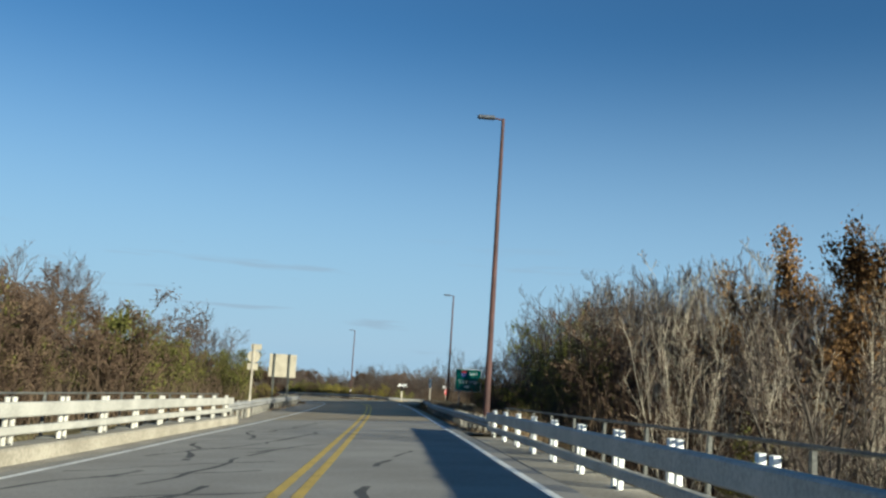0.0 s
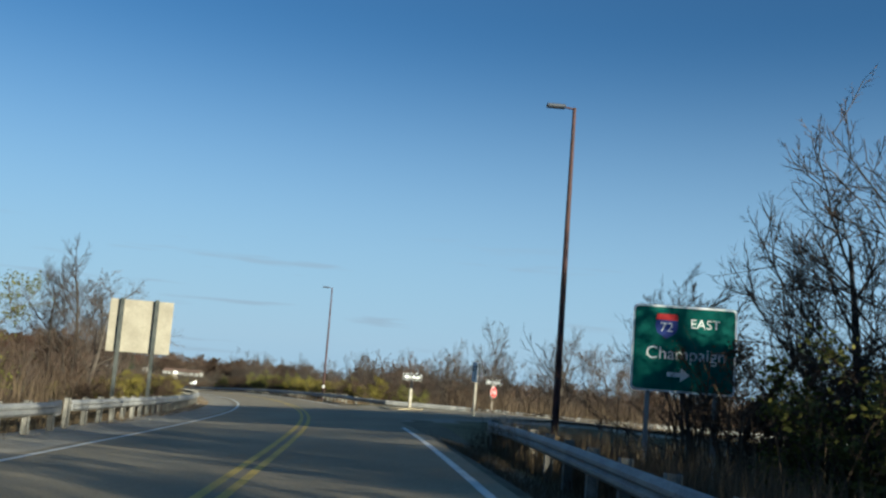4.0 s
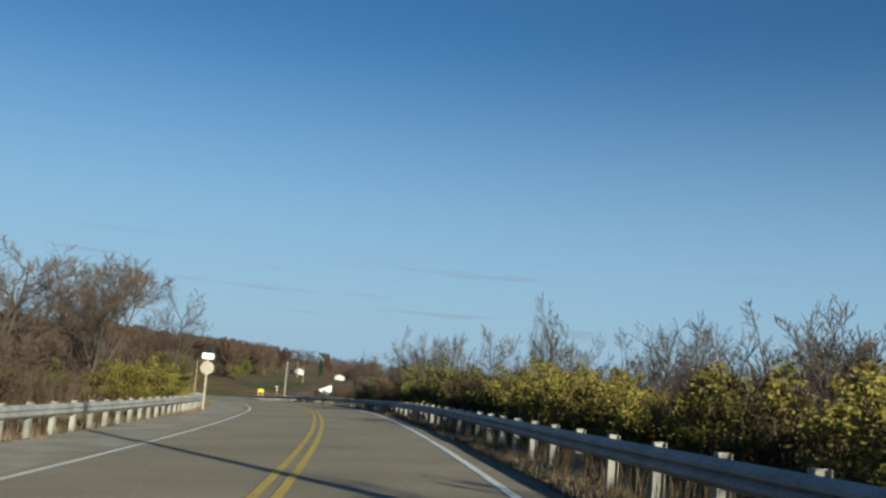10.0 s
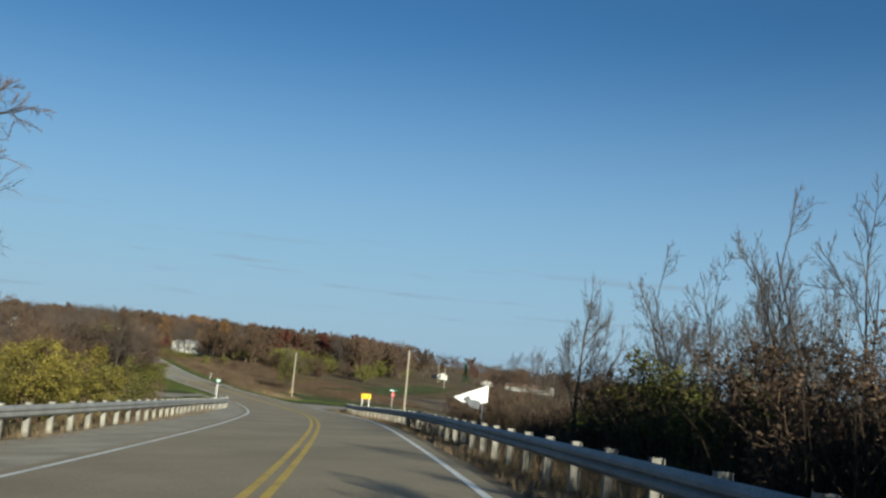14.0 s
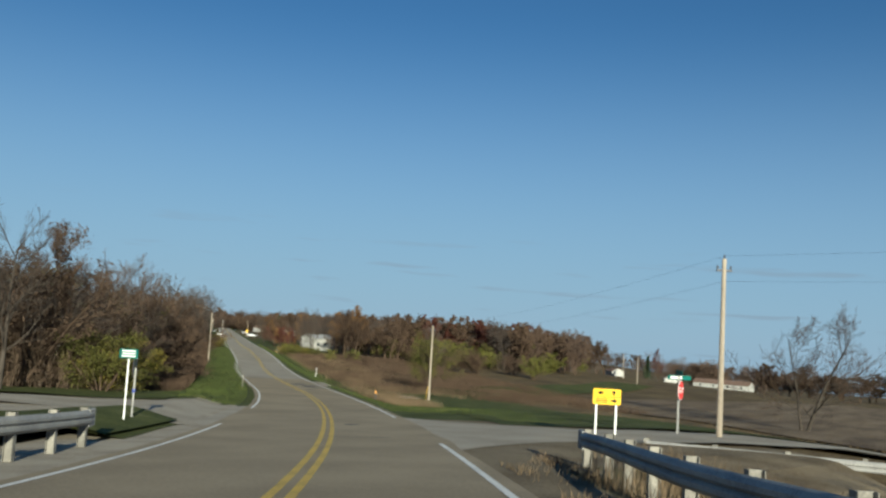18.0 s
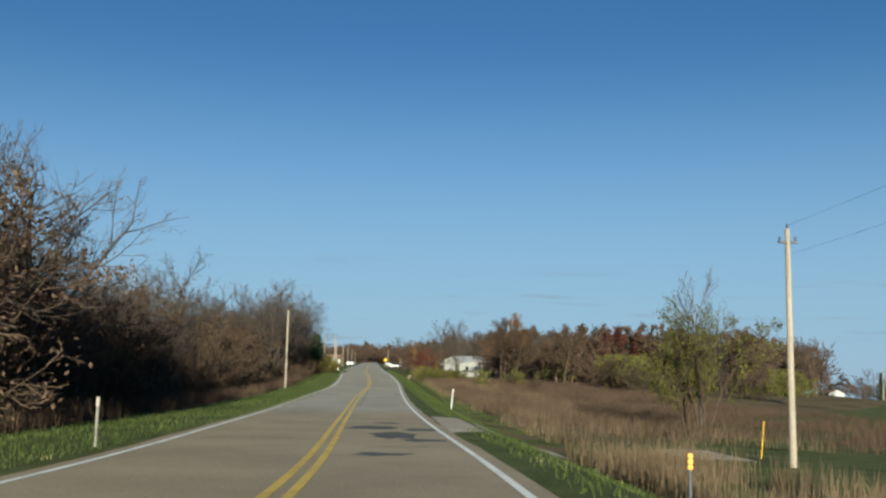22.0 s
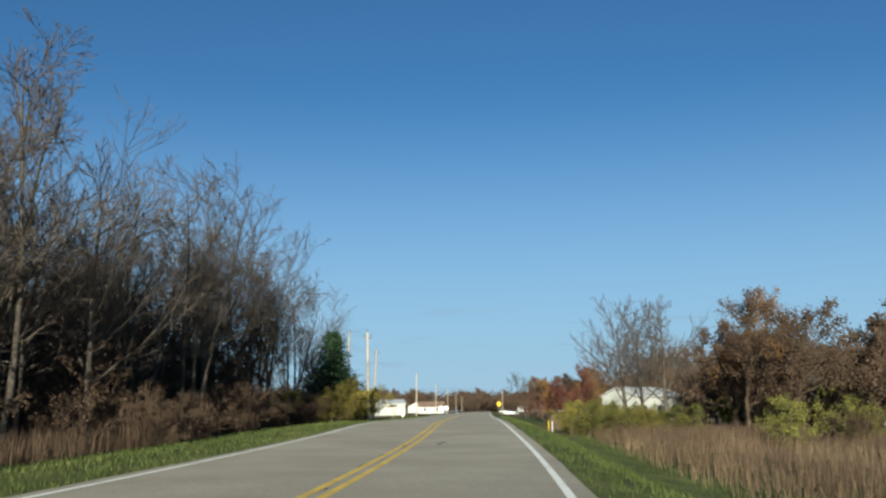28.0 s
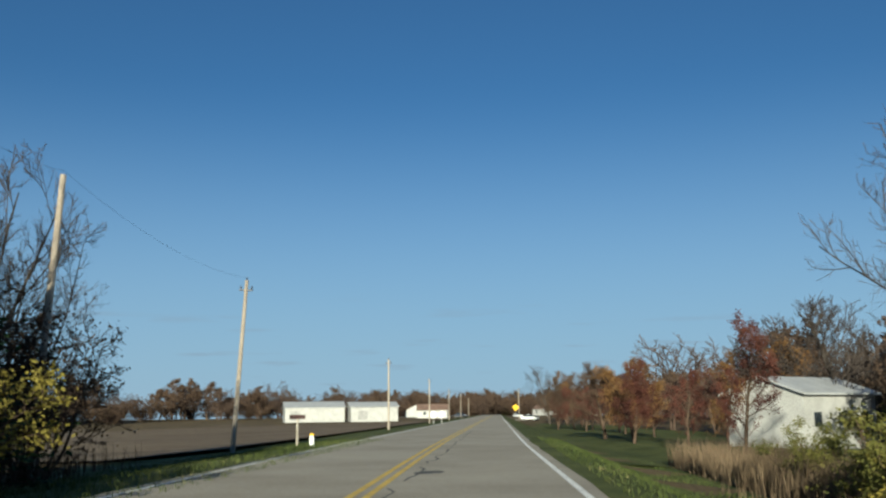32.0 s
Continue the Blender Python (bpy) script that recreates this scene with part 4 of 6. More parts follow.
part("strip", boxm(-0.04, -0.04, 1.2, 0.04, 0.04, 1.3), SHIELD, root, "small blue band")

# yellow notice board on the right corner
b = xy(-66.16, 210.32, 33) @ Matrix.Translation((0, 0, -0.33))
g = b.translation.z
root = thing("yellow_notice_sign", b, "yellow temporary guide sign with black arrows", "road sign")
for px in (-0.34, 0.34):
    part("post", boxm(px - 0.03, -0.02, -0.2, px + 0.03, 0.04, 1.6, 0.004), SIGNWHITE, root, "white post")
p = part("panel", board(0.95, 0.52, 1.58, SIGNYELLOW), SIGNYELLOW, root)
part("line", boxm(-0.46, -0.071, 1.57, 0.46, -0.067, 1.585), SIGNBLACK, p)
for z, pts in ((1.71, [(0.2, -0.09), (0.26, -0.09), (0.26, 0.0), (0.32, 0.0), (0.23, 0.1), (0.14, 0.0), (0.2, 0.0)]), (1.45, [(0.13, -0.03), (0.24, -0.03), (0.24, -0.09), (0.36, 0.0), (0.24, 0.09), (0.24, 0.03), (0.13, 0.03)])):
    part("arrow", shape([(a, z + c) for a, c in pts], -0.07), SIGNBLACK, p)
for k in range(3):
    part("text_bar", boxm(-0.4, -0.072, 1.38 + 0.055 * k, 0.02, -0.068, 1.405 + 0.055 * k), SIGNBLACK, p)
part("emblem", shape([(-0.22 + 0.1 * math.cos(radians(30 * k)), 1.71 + 0.05 * math.sin(radians(30 * k))) for k in range(12)], -0.07), SIGNBLACK, p)

# stop sign with street names on the right corner
b = xy(-64.46, 213.15, 90) @ Matrix.Translation((0, 0, -0.35))
g = b.translation.z
root = thing("stop_sign", b, "stop sign with green street name blades", "road sign")
part("post", boxm(-0.035, -0.03, -0.2, 0.035, 0.03, 2.5, 0.004), GALV, root)
stop_panel(root, 1.95, 0.36)
for ang, z in ((-57, 2.4), (30, 2.58)):
    o = part("street_blade", board(0.85, 0.16, z, SIGNGREEN, y=-0.0), SIGNGREEN, root, "green street name blade")
    o.matrix_basis = Euler((0, 0, radians(ang))).to_matrix().to_4x4()
    q = part("text_bar", boxm(-0.32, -0.014, z - 0.045, 0.1, -0.009, z + 0.045), SIGNWHITE, o)


# markers beside the road
def marker(x, y, h, r, mat, label, top=None, lean=0.0):
    b = xy(x, y, 40)
    root = thing("marker_post", b @ Euler((radians(lean), radians(lean), 0)).to_matrix().to_4x4(), label, "marker post", "marker posts along the verge")
    part("post", tube(bmesh.new(), (0, 0, -0.2), (0, 0, h), r, r * 0.9, 8), mat, root)
    part("cap", tube(bmesh.new(), (0, 0, h - 0.14), (0, 0, h + 0.04), r * 1.25, r * 1.15, 8), top or mat, root)
    return root


b = xy(-96.9, 242.9, 42)
root = thing("object_marker", b, "dark marker post with three orange reflectors", "marker post", "marker posts along the verge")
part("post", boxm(-0.02, -0.015, -0.3, 0.02, 0.015, 1.0, 0.003), DARKMETAL, root)
AMBER = material("amber_reflector", (0.75, 0.3, 0.03), (0.9, 0.42, 0.06), 3, 10, 0.5, 0)
for z in (0.94, 0.85, 0.76):
    part("reflector", tube(bmesh.new(), (0, -0.03, z), (0, -0.015, z), 0.045, 0.045, 14), AMBER, root, "round amber reflector")
marker(-101.6, 259.2, 1.3, 0.015, SIGNYELLOW, "thin leaning yellow marker stake", SIGNYELLOW, 4)
marker(-107.1, 238.3, 0.9, 0.03, POSTSTEEL, "weathered grey marker post in grass", POSTWOOD)
marker(-129.0, 277.0, 1.35, 0.03, SIGNWHITE, "thin leaning white marker post in weeds", SIGNWHITE, 5)
for dx, dy, h, m in ((0, 0, 0.95, SIGNYELLOW), (0.22, 0.1, 0.95, SIGNWHITE)):
    marker(-188.9 + dx, 340.9 + dy, h - 0.22, 0.022, m, "thin yellow and white utility marker", SIGNYELLOW if m is SIGNYELLOW else SIGNWHITE)
marker(-110.5, 221.8, 1.1, 0.06, SIGNWHITE, "white marker post beside the side road", SIGNWHITE)
b = at(516, -7.6)
root = thing("street_sign", xy(b.x, b.y, 44), "dark red sign board on a wooden post", "road sign")
part("post", boxm(-0.05, -0.05, -0.2, 0.05, 0.05, 1.25, 0.006), POSTWOOD, root)
part("panel", board(0.75, 0.2, 1.3, SIGNRED), RUST, root, "dark red board")
b = at(513, -6.3)
root = thing("hydrant_marker", xy(b.x, b.y, 44), "small white and orange marker block", "marker")
part("body", boxm(-0.09, -0.09, -0.05, 0.09, 0.09, 0.38, 0.02), SIGNWHITE, root)
part("cap", boxm(-0.1, -0.1, 0.38, 0.1, 0.1, 0.47, 0.02), SIGNYELLOW, root)


# far yellow warning sign
b = at(640, 5.0)
root = thing("warning_sign", xy(b.x, b.y, 44), "yellow diamond warning sign beside the road", "road sign")
part("post", boxm(-0.04, -0.03, -0.2, 0.04, 0.03, 2.2, 0.004), GALV, root)
part("panel", shape([(0, 3.0), (0.62, 2.38), (0, 1.76), (-0.62, 2.38)], -0.05, 0.01), SIGNYELLOW, root, "yellow diamond panel")

# pair of round white boards by the far roadside
for u in (-6.3, -5.3):
    b = at(588, u)
    root = thing("round_board", xy(b.x, b.y, 44), "round white board on a short post", "sign board", "round boards by the road")
    part("post", boxm(-0.04, -0.03, -0.2, 0.04, 0.03, 0.9, 0.004), GALV, root)
    part("disc", tube(bmesh.new(), (0, -0.05, 1.1), (0, -0.03, 1.1), 0.4, 0.4, 20), SIGNWHITE, root, "round white face")


def parked_car(m, paint, label):
    """A small saloon car: body, cabin, windows, wheels and lamps; its front at -y."""
    root = thing("parked_car", m, label, "car")
    bm = bmesh.new()
    side_line = [(-2.1, 0.35), (-2.15, 0.62), (-1.9, 0.78), (-0.95, 0.92), (1.35, 0.95), (2.05, 0.9), (2.15, 0.6), (2.1, 0.35)]
    rows = [[bm.verts.new((x, y, z)) for y, z in side_line] for x in (-0.86, 0.86)]
    for k in range(8):
        bm.faces.new((rows[0][k], rows[0][(k + 1) % 8], rows[1][(k + 1) % 8], rows[1][k]))
    bm.faces.new(rows[0][::-1])
    bm.faces.new(rows[1])
    bmesh.ops.recalc_face_normals(bm, faces=bm.faces)
    bmesh.ops.bevel(bm, geom=list(bm.edges), offset=0.05, segments=2, affect="EDGES")
    part("body", bm, paint, root)
    bm = bmesh.new()
    low = [bm.verts.new(q) for q in ((-0.78, -0.9, 0.9), (0.78, -0.9, 0.9), (0.78, 1.5, 0.9), (-0.78, 1.5, 0.9))]
    high = [bm.verts.new(q) for q in ((-0.6, -0.15, 1.42), (0.6, -0.15, 1.42), (0.6, 0.95, 1.42), (-0.6, 0.95, 1.42))]
    bm.faces.new(high)
    for k in range(4):
        bm.faces.new((low[k], low[(k + 1) % 4], high[(k + 1) % 4], high[k]))
    bmesh.ops.recalc_face_normals(bm, faces=bm.faces)
    part("cabin", bm, DARKGLASS, root, "dark glazed cabin")
    part("roof", boxm(-0.58, -0.13, 1.41, 0.58, 0.93, 1.45, 0.015), paint, root)
    for x in (-0.8, 0.8):
        for y in (-1.35, 1.35):
            w = part("wheel", tube(bmesh.new(), (x - 0.1, y, 0.31), (x + 0.1, y, 0.31), 0.31, 0.31, 18), SIGNBLACK, root, "black tyre")
            part("rim", tube(bmesh.new(), (x - 0.105, y, 0.31), (x + 0.105, y, 0.31), 0.18, 0.18, 14), ALU, w)
        part("headlight", boxm(x * 0.8 - 0.14, -2.16, 0.6, x * 0.8 + 0.14, -2.05, 0.72, 0.02), SIGNWHITE, root, "clear headlight")
    return root


for s, u, turn, paint, label in ((696, 9.5, 70, SIGNWHITE, "white car parked beside the far road"), (742, -9, 60, DARKMETAL, "dark car parked beside the far road"), (760, 8, 20, SIGNWHITE, "white car parked by distant houses")):
    b = at(s, u)
    parked_car(xy(b.x, b.y, 44 + turn), paint, label)

# concrete island of the slip road
ring = [(114.6, 6.1), (115.0, 5.7), (116.7, 5.5), (118.8, 5.6), (119.3, 6.0), (118.2, 7.6), (116.0, 7.9), (114.7, 7.2)]
bm = bmesh.new()
low = [bm.verts.new(at(s, u, -0.25)) for s, u in ring]
top = [bm.verts.new(at(s, u, 0.06)) for s, u in ring]
bm.faces.new(top)
for k in range(8):
    bm.faces.new((low[k], low[(k + 1) % 8], top[(k + 1) % 8], top[k]))
bmesh.ops.recalc_face_normals(bm, faces=bm.faces)
SAND = material("sandy_gravel", (0.28, 0.225, 0.14), (0.42, 0.35, 0.23), 1.5, 30, 0.95, 0.4)
tagged(part("traffic_island", bm, SAND), "pale raised concrete traffic island", "traffic island", kind="structure")

# plowed field on the right
def patch(name, corners, mat, label, h=0.06, n=24):
    """A sheet of ground cover laid over the ground between four corners (s, u)."""
    (a0, b0), (a1, b1), (a2, b2), (a3, b3) = corners
    vs, fs = [], []
    for i in range(n + 1):
        for j in range(n + 1):
            f, g = i / n, j / n
            s = (a0 * (1 - f) + a1 * f) * (1 - g) + (a3 * (1 - f) + a2 * f) * g
            u = (b0 * (1 - f) + b1 * f) * (1 - g) + (b3 * (1 - f) + b2 * f) * g
            p = at(s, u)
            vs.append((p.x, p.y, ground(s, u) + h))
    for i in range(n):
        for j in range(n):
            a = i * (n + 1) + j
            fs.append((a, a + n + 1, a + n + 2, a + 1))
    me = mesh_of(name, vs, fs, mat)
    me.polygons.foreach_set("use_smooth", [True] * len(me.polygons))
    tagged(new(name, me), label, "ground cover", kind="structure")


patch("plowed_field", [(322, 40), (392, 40), (500, 190), (322, 190)], PLOWED, "bare brown plowed field", 0.12, 40)
patch("grass_lane", [(366, 17), (386, 15), (470, 84), (462, 92)], GRASS, "green grass lane along the field", 0.15)
patch("left_corner_lawn", [(293.5, -4.7), (302, -4.5), (304, -8), (295, -9)], GRASS, "small mown lawn at the corner", 0.08, 8)
patch("left_field", [(512, -10), (900, -10), (900, -220), (512, -220)], PLOWED, "bare brown field beside the road", 0.12, 40)


# ---- trees ----
def _unit(a):
    return a / np.maximum(np.linalg.norm(a, axis=-1, keepdims=True), 1e-9)


def _turned(d, deg, rng):
    """Directions d, each turned by deg degrees to a random side."""
    side = _unit(np.cross(d, rng.normal(size=d.shape)))
    a = np.radians(deg)[:, None]
    return d * np.cos(a) + side * np.sin(a)


class Pile:
    """Collects the verts and faces of many limbs, ribbons, twigs and leaves."""

    def __init__(self):
        self.v, self.f, self.n = [], {3: [], 4: []}, 0

    def add(self, verts, faces):
        if len(verts):
            self.v.append(verts)
            self.f[faces.shape[1]].append(faces + self.n)
            self.n += len(verts)

    def limbs(self, nodes, r0, r1, n):
        """Round tapered limbs along polylines nodes (count, steps, 3)."""
        c, m = nodes.shape[:2]
        d = _unit(np.gradient(nodes, axis=1))
        side = _unit(np.cross(d, np.array([0.31, 0.87, 0.38])))
        other = np.cross(d, side)
        r = (r0[:, None] + (r1 - r0)[:, None] * np.linspace(0, 1, m))[..., None, None]
        a = np.arange(n) * 2 * math.pi / n
        ring = side[:, :, None] * np.cos(a)[:, None] + other[:, :, None] * np.sin(a)[:, None]
        v = (nodes[:, :, None] + ring * r).reshape(-1, 3)
        i = (np.arange(c)[:, None, None] * m + np.arange(m - 1)[None, :, None]) * n
        k = np.arange(n)[None, None]
        k2 = (k + 1) % n
        self.add(v, np.stack([i + k, i + k2, i + n + k2, i + n + k], -1).reshape(-1, 4))

    def ribbons(self, nodes, w, rng):
        """Narrow strips along polylines: twigs too thin to need a round section."""
        c, m = nodes.shape[:2]
        side = _unit(np.cross(nodes[:, -1] - nodes[:, 0], rng.normal(size=(c, 3))))[:, None] * (w[:, None] * np.linspace(1, 0.5, m))[..., None]
        v = np.stack([nodes - side, nodes + side], 2).reshape(-1, 3)
        i = (np.arange(c)[:, None] * m + np.arange(m - 1)[None]) * 2
        self.add(v, np.stack([i, i + 1, i + 3, i + 2], -1).reshape(-1, 4))

    def twigs(self, p, q, w, rng):
        """Slender triangles from p to q."""
        side = _unit(np.cross(q - p, rng.normal(size=p.shape))) * w
        v = np.stack([p - side, p + side, q], 1).reshape(-1, 3)
        self.add(v, np.arange(len(v)).reshape(-1, 3))

    def leaves(self, p, size, rng):
        """Small diamonds turned every way."""
        a = _unit(rng.normal(size=p.shape))
        b = _unit(np.cross(a, rng.normal(size=p.shape)))
        s = size[:, None]
        v = np.stack([p - a * s, p - b * s * 0.55, p + a * s, p + b * s * 0.55], 1).reshape(-1, 3)
        self.add(v, np.arange(len(v)).reshape(-1, 4))

    def mesh(self, name, mat, scale=1.0):
        v = np.concatenate(self.v) * scale
        tri = np.concatenate(self.f[3]).ravel() if self.f[3] else np.zeros(0, int)
        quad = np.concatenate(self.f[4]).ravel() if self.f[4] else np.zeros(0, int)
        me = bpy.data.meshes.new(name)
        me.vertices.add(len(v))
        me.vertices.foreach_set("co", v.astype(np.float32).ravel())
        me.loops.add(len(tri) + len(quad))
        me.loops.foreach_set("vertex_index", np.concatenate([tri, quad]).astype(np.int32))
        nt, nq = len(tri) // 3, len(quad) // 4
        me.polygons.add(nt + nq)
        me.polygons.foreach_set("loop_start", np.concatenate([np.arange(nt) * 3, nt * 3 + np.arange(nq) * 4]).astype(np.int32))
        me.materials.append(mat)
        me.update(calc_edges=True)
        return me


def _shoots(p, d, length, steps, bend, up, rng):
    """Polylines that start at p towards d, wander by bend and turn upwards by up."""
    nodes = [p]
    for _ in range(steps):
        d = _unit(d + rng.normal(size=d.shape) * bend + np.array([0, 0, up / steps]))
        nodes.append(nodes[-1] + d * (length / steps)[:, None])
    return np.stack(nodes, 1)


def _forks(nodes, count, t0, t1, angle, share, taper, rng):
    """Starts, directions and lengths of count children on each polyline."""
    c, m = nodes.shape[:2]
    t = t0 + (t1 - t0) * (np.arange(count)[None] + rng.random((c, count))) / count
    f = np.minimum(t * (m - 1), m - 1.001)
    i = f.astype(int)
    row = np.arange(c)[:, None]
    a, b = nodes[row, i], nodes[row, i + 1]
    p = (a + (b - a) * (f - i)[..., None]).reshape(-1, 3)
    d = _turned(_unit(b - a).reshape(-1, 3), rng.uniform(*angle, c * count), rng)
    whole = np.linalg.norm(np.diff(nodes, axis=1), axis=-1).sum(1)[:, None]
    length = whole * share * (1 - taper * (t - t0) / max(t1 - t0, 1e-6)) * rng.uniform(0.65, 1.25, t.shape)
    return p, d, length.ravel()


# stems, lean: trunks and their tilt; clear: bare share of the trunk; n: limbs, branches, twigs, tips of each; share: their lengths; ang: their angles
KINDS = {
    "bare": dict(stems=1, lean=(0, 5), high=0.8, clear=0.24, r=0.016, n=(14, 9, 7, 5), share=(0.64, 0.54, 0.5), ang=(32, 66), up=(0.0, 0.35, 0.3), bend=0.1, thin=0.0009, bark=BARK_GREY, skin=TWIG),
    "fan": dict(stems=6, lean=(4, 26), high=0.85, clear=0.18, r=0.008, n=(7, 6, 6, 4), share=(0.44, 0.55, 0.52), ang=(22, 50), up=(0.12, 0.35, 0.35), bend=0.1, thin=0.0009, bark=BARK_GREY, skin=TWIG),
    "tall": dict(stems=3, lean=(2, 13), high=0.88, clear=0.36, r=0.010, n=(9, 7, 6, 5), share=(0.5, 0.55, 0.5), ang=(28, 60), up=(0.08, 0.3, 0.2), bend=0.1, thin=0.0008, bark=BARK_GREY, skin=TWIG),
    "round": dict(stems=2, lean=(4, 16), high=0.72, clear=0.14, r=0.0095, n=(12, 8, 6, 5), share=(0.7, 0.54, 0.5), ang=(36, 72), up=(0.1, 0.3, 0.25), bend=0.1, thin=0.0009, bark=BARK_GREY, skin=TWIG_RED),
    "sapling": dict(stems=6, lean=(1, 11), high=0.93, clear=0.3, r=0.0048, n=(9, 6, 5, 4), share=(0.27, 0.5, 0.55), ang=(22, 48), up=(0.12, 0.6, 0.3), bend=0.07, thin=0.0008, bark=BARK_PALE, skin=TWIG_RED),
    "brush": dict(stems=8, lean=(6, 38), high=0.75, clear=0.1, r=0.007, n=(6, 6, 5, 4), share=(0.46, 0.55, 0.5), ang=(26, 64), up=(0.25, 0.3, 0.1), bend=0.16, thin=0.0017, leaves=1, leaf=0.008, puff=0.02, bark=BARK_BROWN, skin=LEAF_BROWN),
    "olive": dict(stems=7, lean=(8, 42), high=0.72, clear=0.1, r=0.007, n=(6, 5, 4, 2), share=(0.44, 0.55, 0.5), ang=(26, 66), up=(0.25, 0.25, 0.0), bend=0.16, thin=0.0014, leaves=3, leaf=0.011, puff=0.025, bark=BARK_BROWN, skin=LEAF_OLIVE),
    "yellow": dict(stems=7, lean=(8, 40), high=0.74, clear=0.1, r=0.007, n=(6, 5, 4, 2), share=(0.44, 0.55, 0.5), ang=(26, 62), up=(0.3, 0.3, 0.1), bend=0.16, thin=0.0014, leaves=3, leaf=0.011, puff=0.022, bark=BARK_BROWN, skin=LEAF_YELLOW),
    "thin": dict(stems=3, lean=(3, 18), high=0.82, clear=0.2, r=0.009, n=(10, 7, 6, 4), share=(0.52, 0.52, 0.5), ang=(28, 60), up=(0.1, 0.35, 0.2), bend=0.12, thin=0.001, leaves=1, leaf=0.009, puff=0.02, bark=BARK_BROWN, skin=LEAF_OLIVE),
    "brown": dict(stems=1, lean=(0, 5), high=0.8, clear=0.18, r=0.017, n=(14, 8, 6, 3), share=(0.56, 0.5, 0.42), ang=(34, 68), up=(0.0, 0.3, 0.1), bend=0.12, thin=0.0009, leaves=5, leaf=0.0072, puff=0.016, bark=BARK_BROWN, skin=LEAF_BROWN),
    "orange": dict(stems=1, lean=(0, 5), high=0.84, clear=0.14, r=0.017, n=(14, 8, 6, 3), share=(0.5, 0.5, 0.42), ang=(30, 60), up=(0.0, 0.4, 0.1), bend=0.12, thin=0.0009, leaves=5, leaf=0.0068, puff=0.016, bark=BARK_BROWN, skin=LEAF_ORANGE),
    "maroon": dict(stems=1, lean=(0, 5), high=0.82, clear=0.16, r=0.017, n=(14, 8, 6, 3), share=(0.54, 0.5, 0.42), ang=(32, 66), up=(0.0, 0.35, 0.1), bend=0.12, thin=0.0009, leaves=5, leaf=0.0072, puff=0.016, bark=BARK_BROWN, skin=LEAF_MAROON),
}


def tree_piles(kind, seed, far=0):
    """The wood and the crown of one tree; far: fewer and wider twigs."""
    rng = np.random.default_rng(seed)
    k = KINDS[kind]
    wood, crown = Pile(), Pile()
    n1, n2, n3, n4 = k["n"]
    thin, leaf = k["thin"], k.get("leaf", 0)
    if far == 1:
        n3, thin, leaf = max(3, n3 - 1), thin * 1.7, leaf * 1.25
    elif far == 2:
        n2, n3, n4, thin, leaf = max(4, n2 - 2), 3, 2, thin * 3.2, leaf * 2.0
    s = k["stems"]
    a = rng.uniform(0, 6.28) + np.arange(s) * 6.28 / s + rng.normal(size=s) * 0.3
    tilt = np.radians(rng.uniform(*k["lean"], s))
    d = np.stack([np.cos(a) * np.sin(tilt), np.sin(a) * np.sin(tilt), np.cos(tilt)], 1)
    p = np.stack([np.cos(a), np.sin(a), -np.ones(s) * 2], 1) * (0.012 if s > 1 else 0.0) - np.array([0, 0, 0.03])
    trunk = _shoots(p, d, k["high"] * rng.uniform(0.8, 1.05, s), 9, k["bend"] * 0.55, k["up"][0], rng)
    r = k["r"] * rng.uniform(0.75, 1.1, s)
    wood.limbs(trunk, r * 1.25, r * 0.22, 7)
    p1, d1, l1 = _forks(trunk, n1, k["clear"], 1.0, k["ang"], k["share"][0], 0.55, rng)
    limb = _shoots(p1, d1, l1, 6, k["bend"] * 0.7, k["up"][1], rng)
    rl = np.clip(np.repeat(r, n1) * 0.4 * (l1 / l1.max()) ** 0.7, thin * 1.5, None)
    wood.limbs(limb, rl, np.maximum(rl * 0.3, thin), 4)
    p2, d2, l2 = _forks(limb, n2, 0.18, 1.0, (24, 58), k["share"][1], 0.5, rng)
    branch = _shoots(p2, d2, l2, 4, k["bend"], k["up"][2], rng)
    rb = np.clip(np.repeat(rl, n2) * 0.36, thin * 1.1, None)
    (crown if far else wood).limbs(branch, rb, np.full(len(rb), thin), 3)
    p3, d3, l3 = _forks(branch, n3, 0.12, 1.0, (20, 56), k["share"][2], 0.4, rng)
    twig = _shoots(p3, d3, l3, 2, k["bend"], k["up"][2], rng)
    crown.ribbons(twig, np.full(len(l3), thin), rng)
    if n4:
        p4, d4, l4 = _forks(twig, n4, 0.25, 1.0, (18, 50), 0.6, 0.3, rng)
        crown.twigs(p4, p4 + d4 * l4[:, None], thin * 0.8, rng)
    if k.get("leaves"):
        q = np.repeat(twig[:, 1:].reshape(-1, 3), k["leaves"], 0)
        q = q + rng.normal(size=q.shape) * k["puff"]
        crown.leaves(q, leaf * rng.uniform(0.6, 1.4, len(q)), rng)
    top = np.quantile(np.concatenate(crown.v)[:, 2], 0.995)
    return wood, crown, 1 / top


def tree_meshes(kind, seed, far=0):
    wood, crown, scale = tree_piles(kind, seed, far)
    return wood.mesh("trunk", KINDS[kind]["bark"], scale), crown.mesh("crown", KINDS[kind]["skin"], scale)


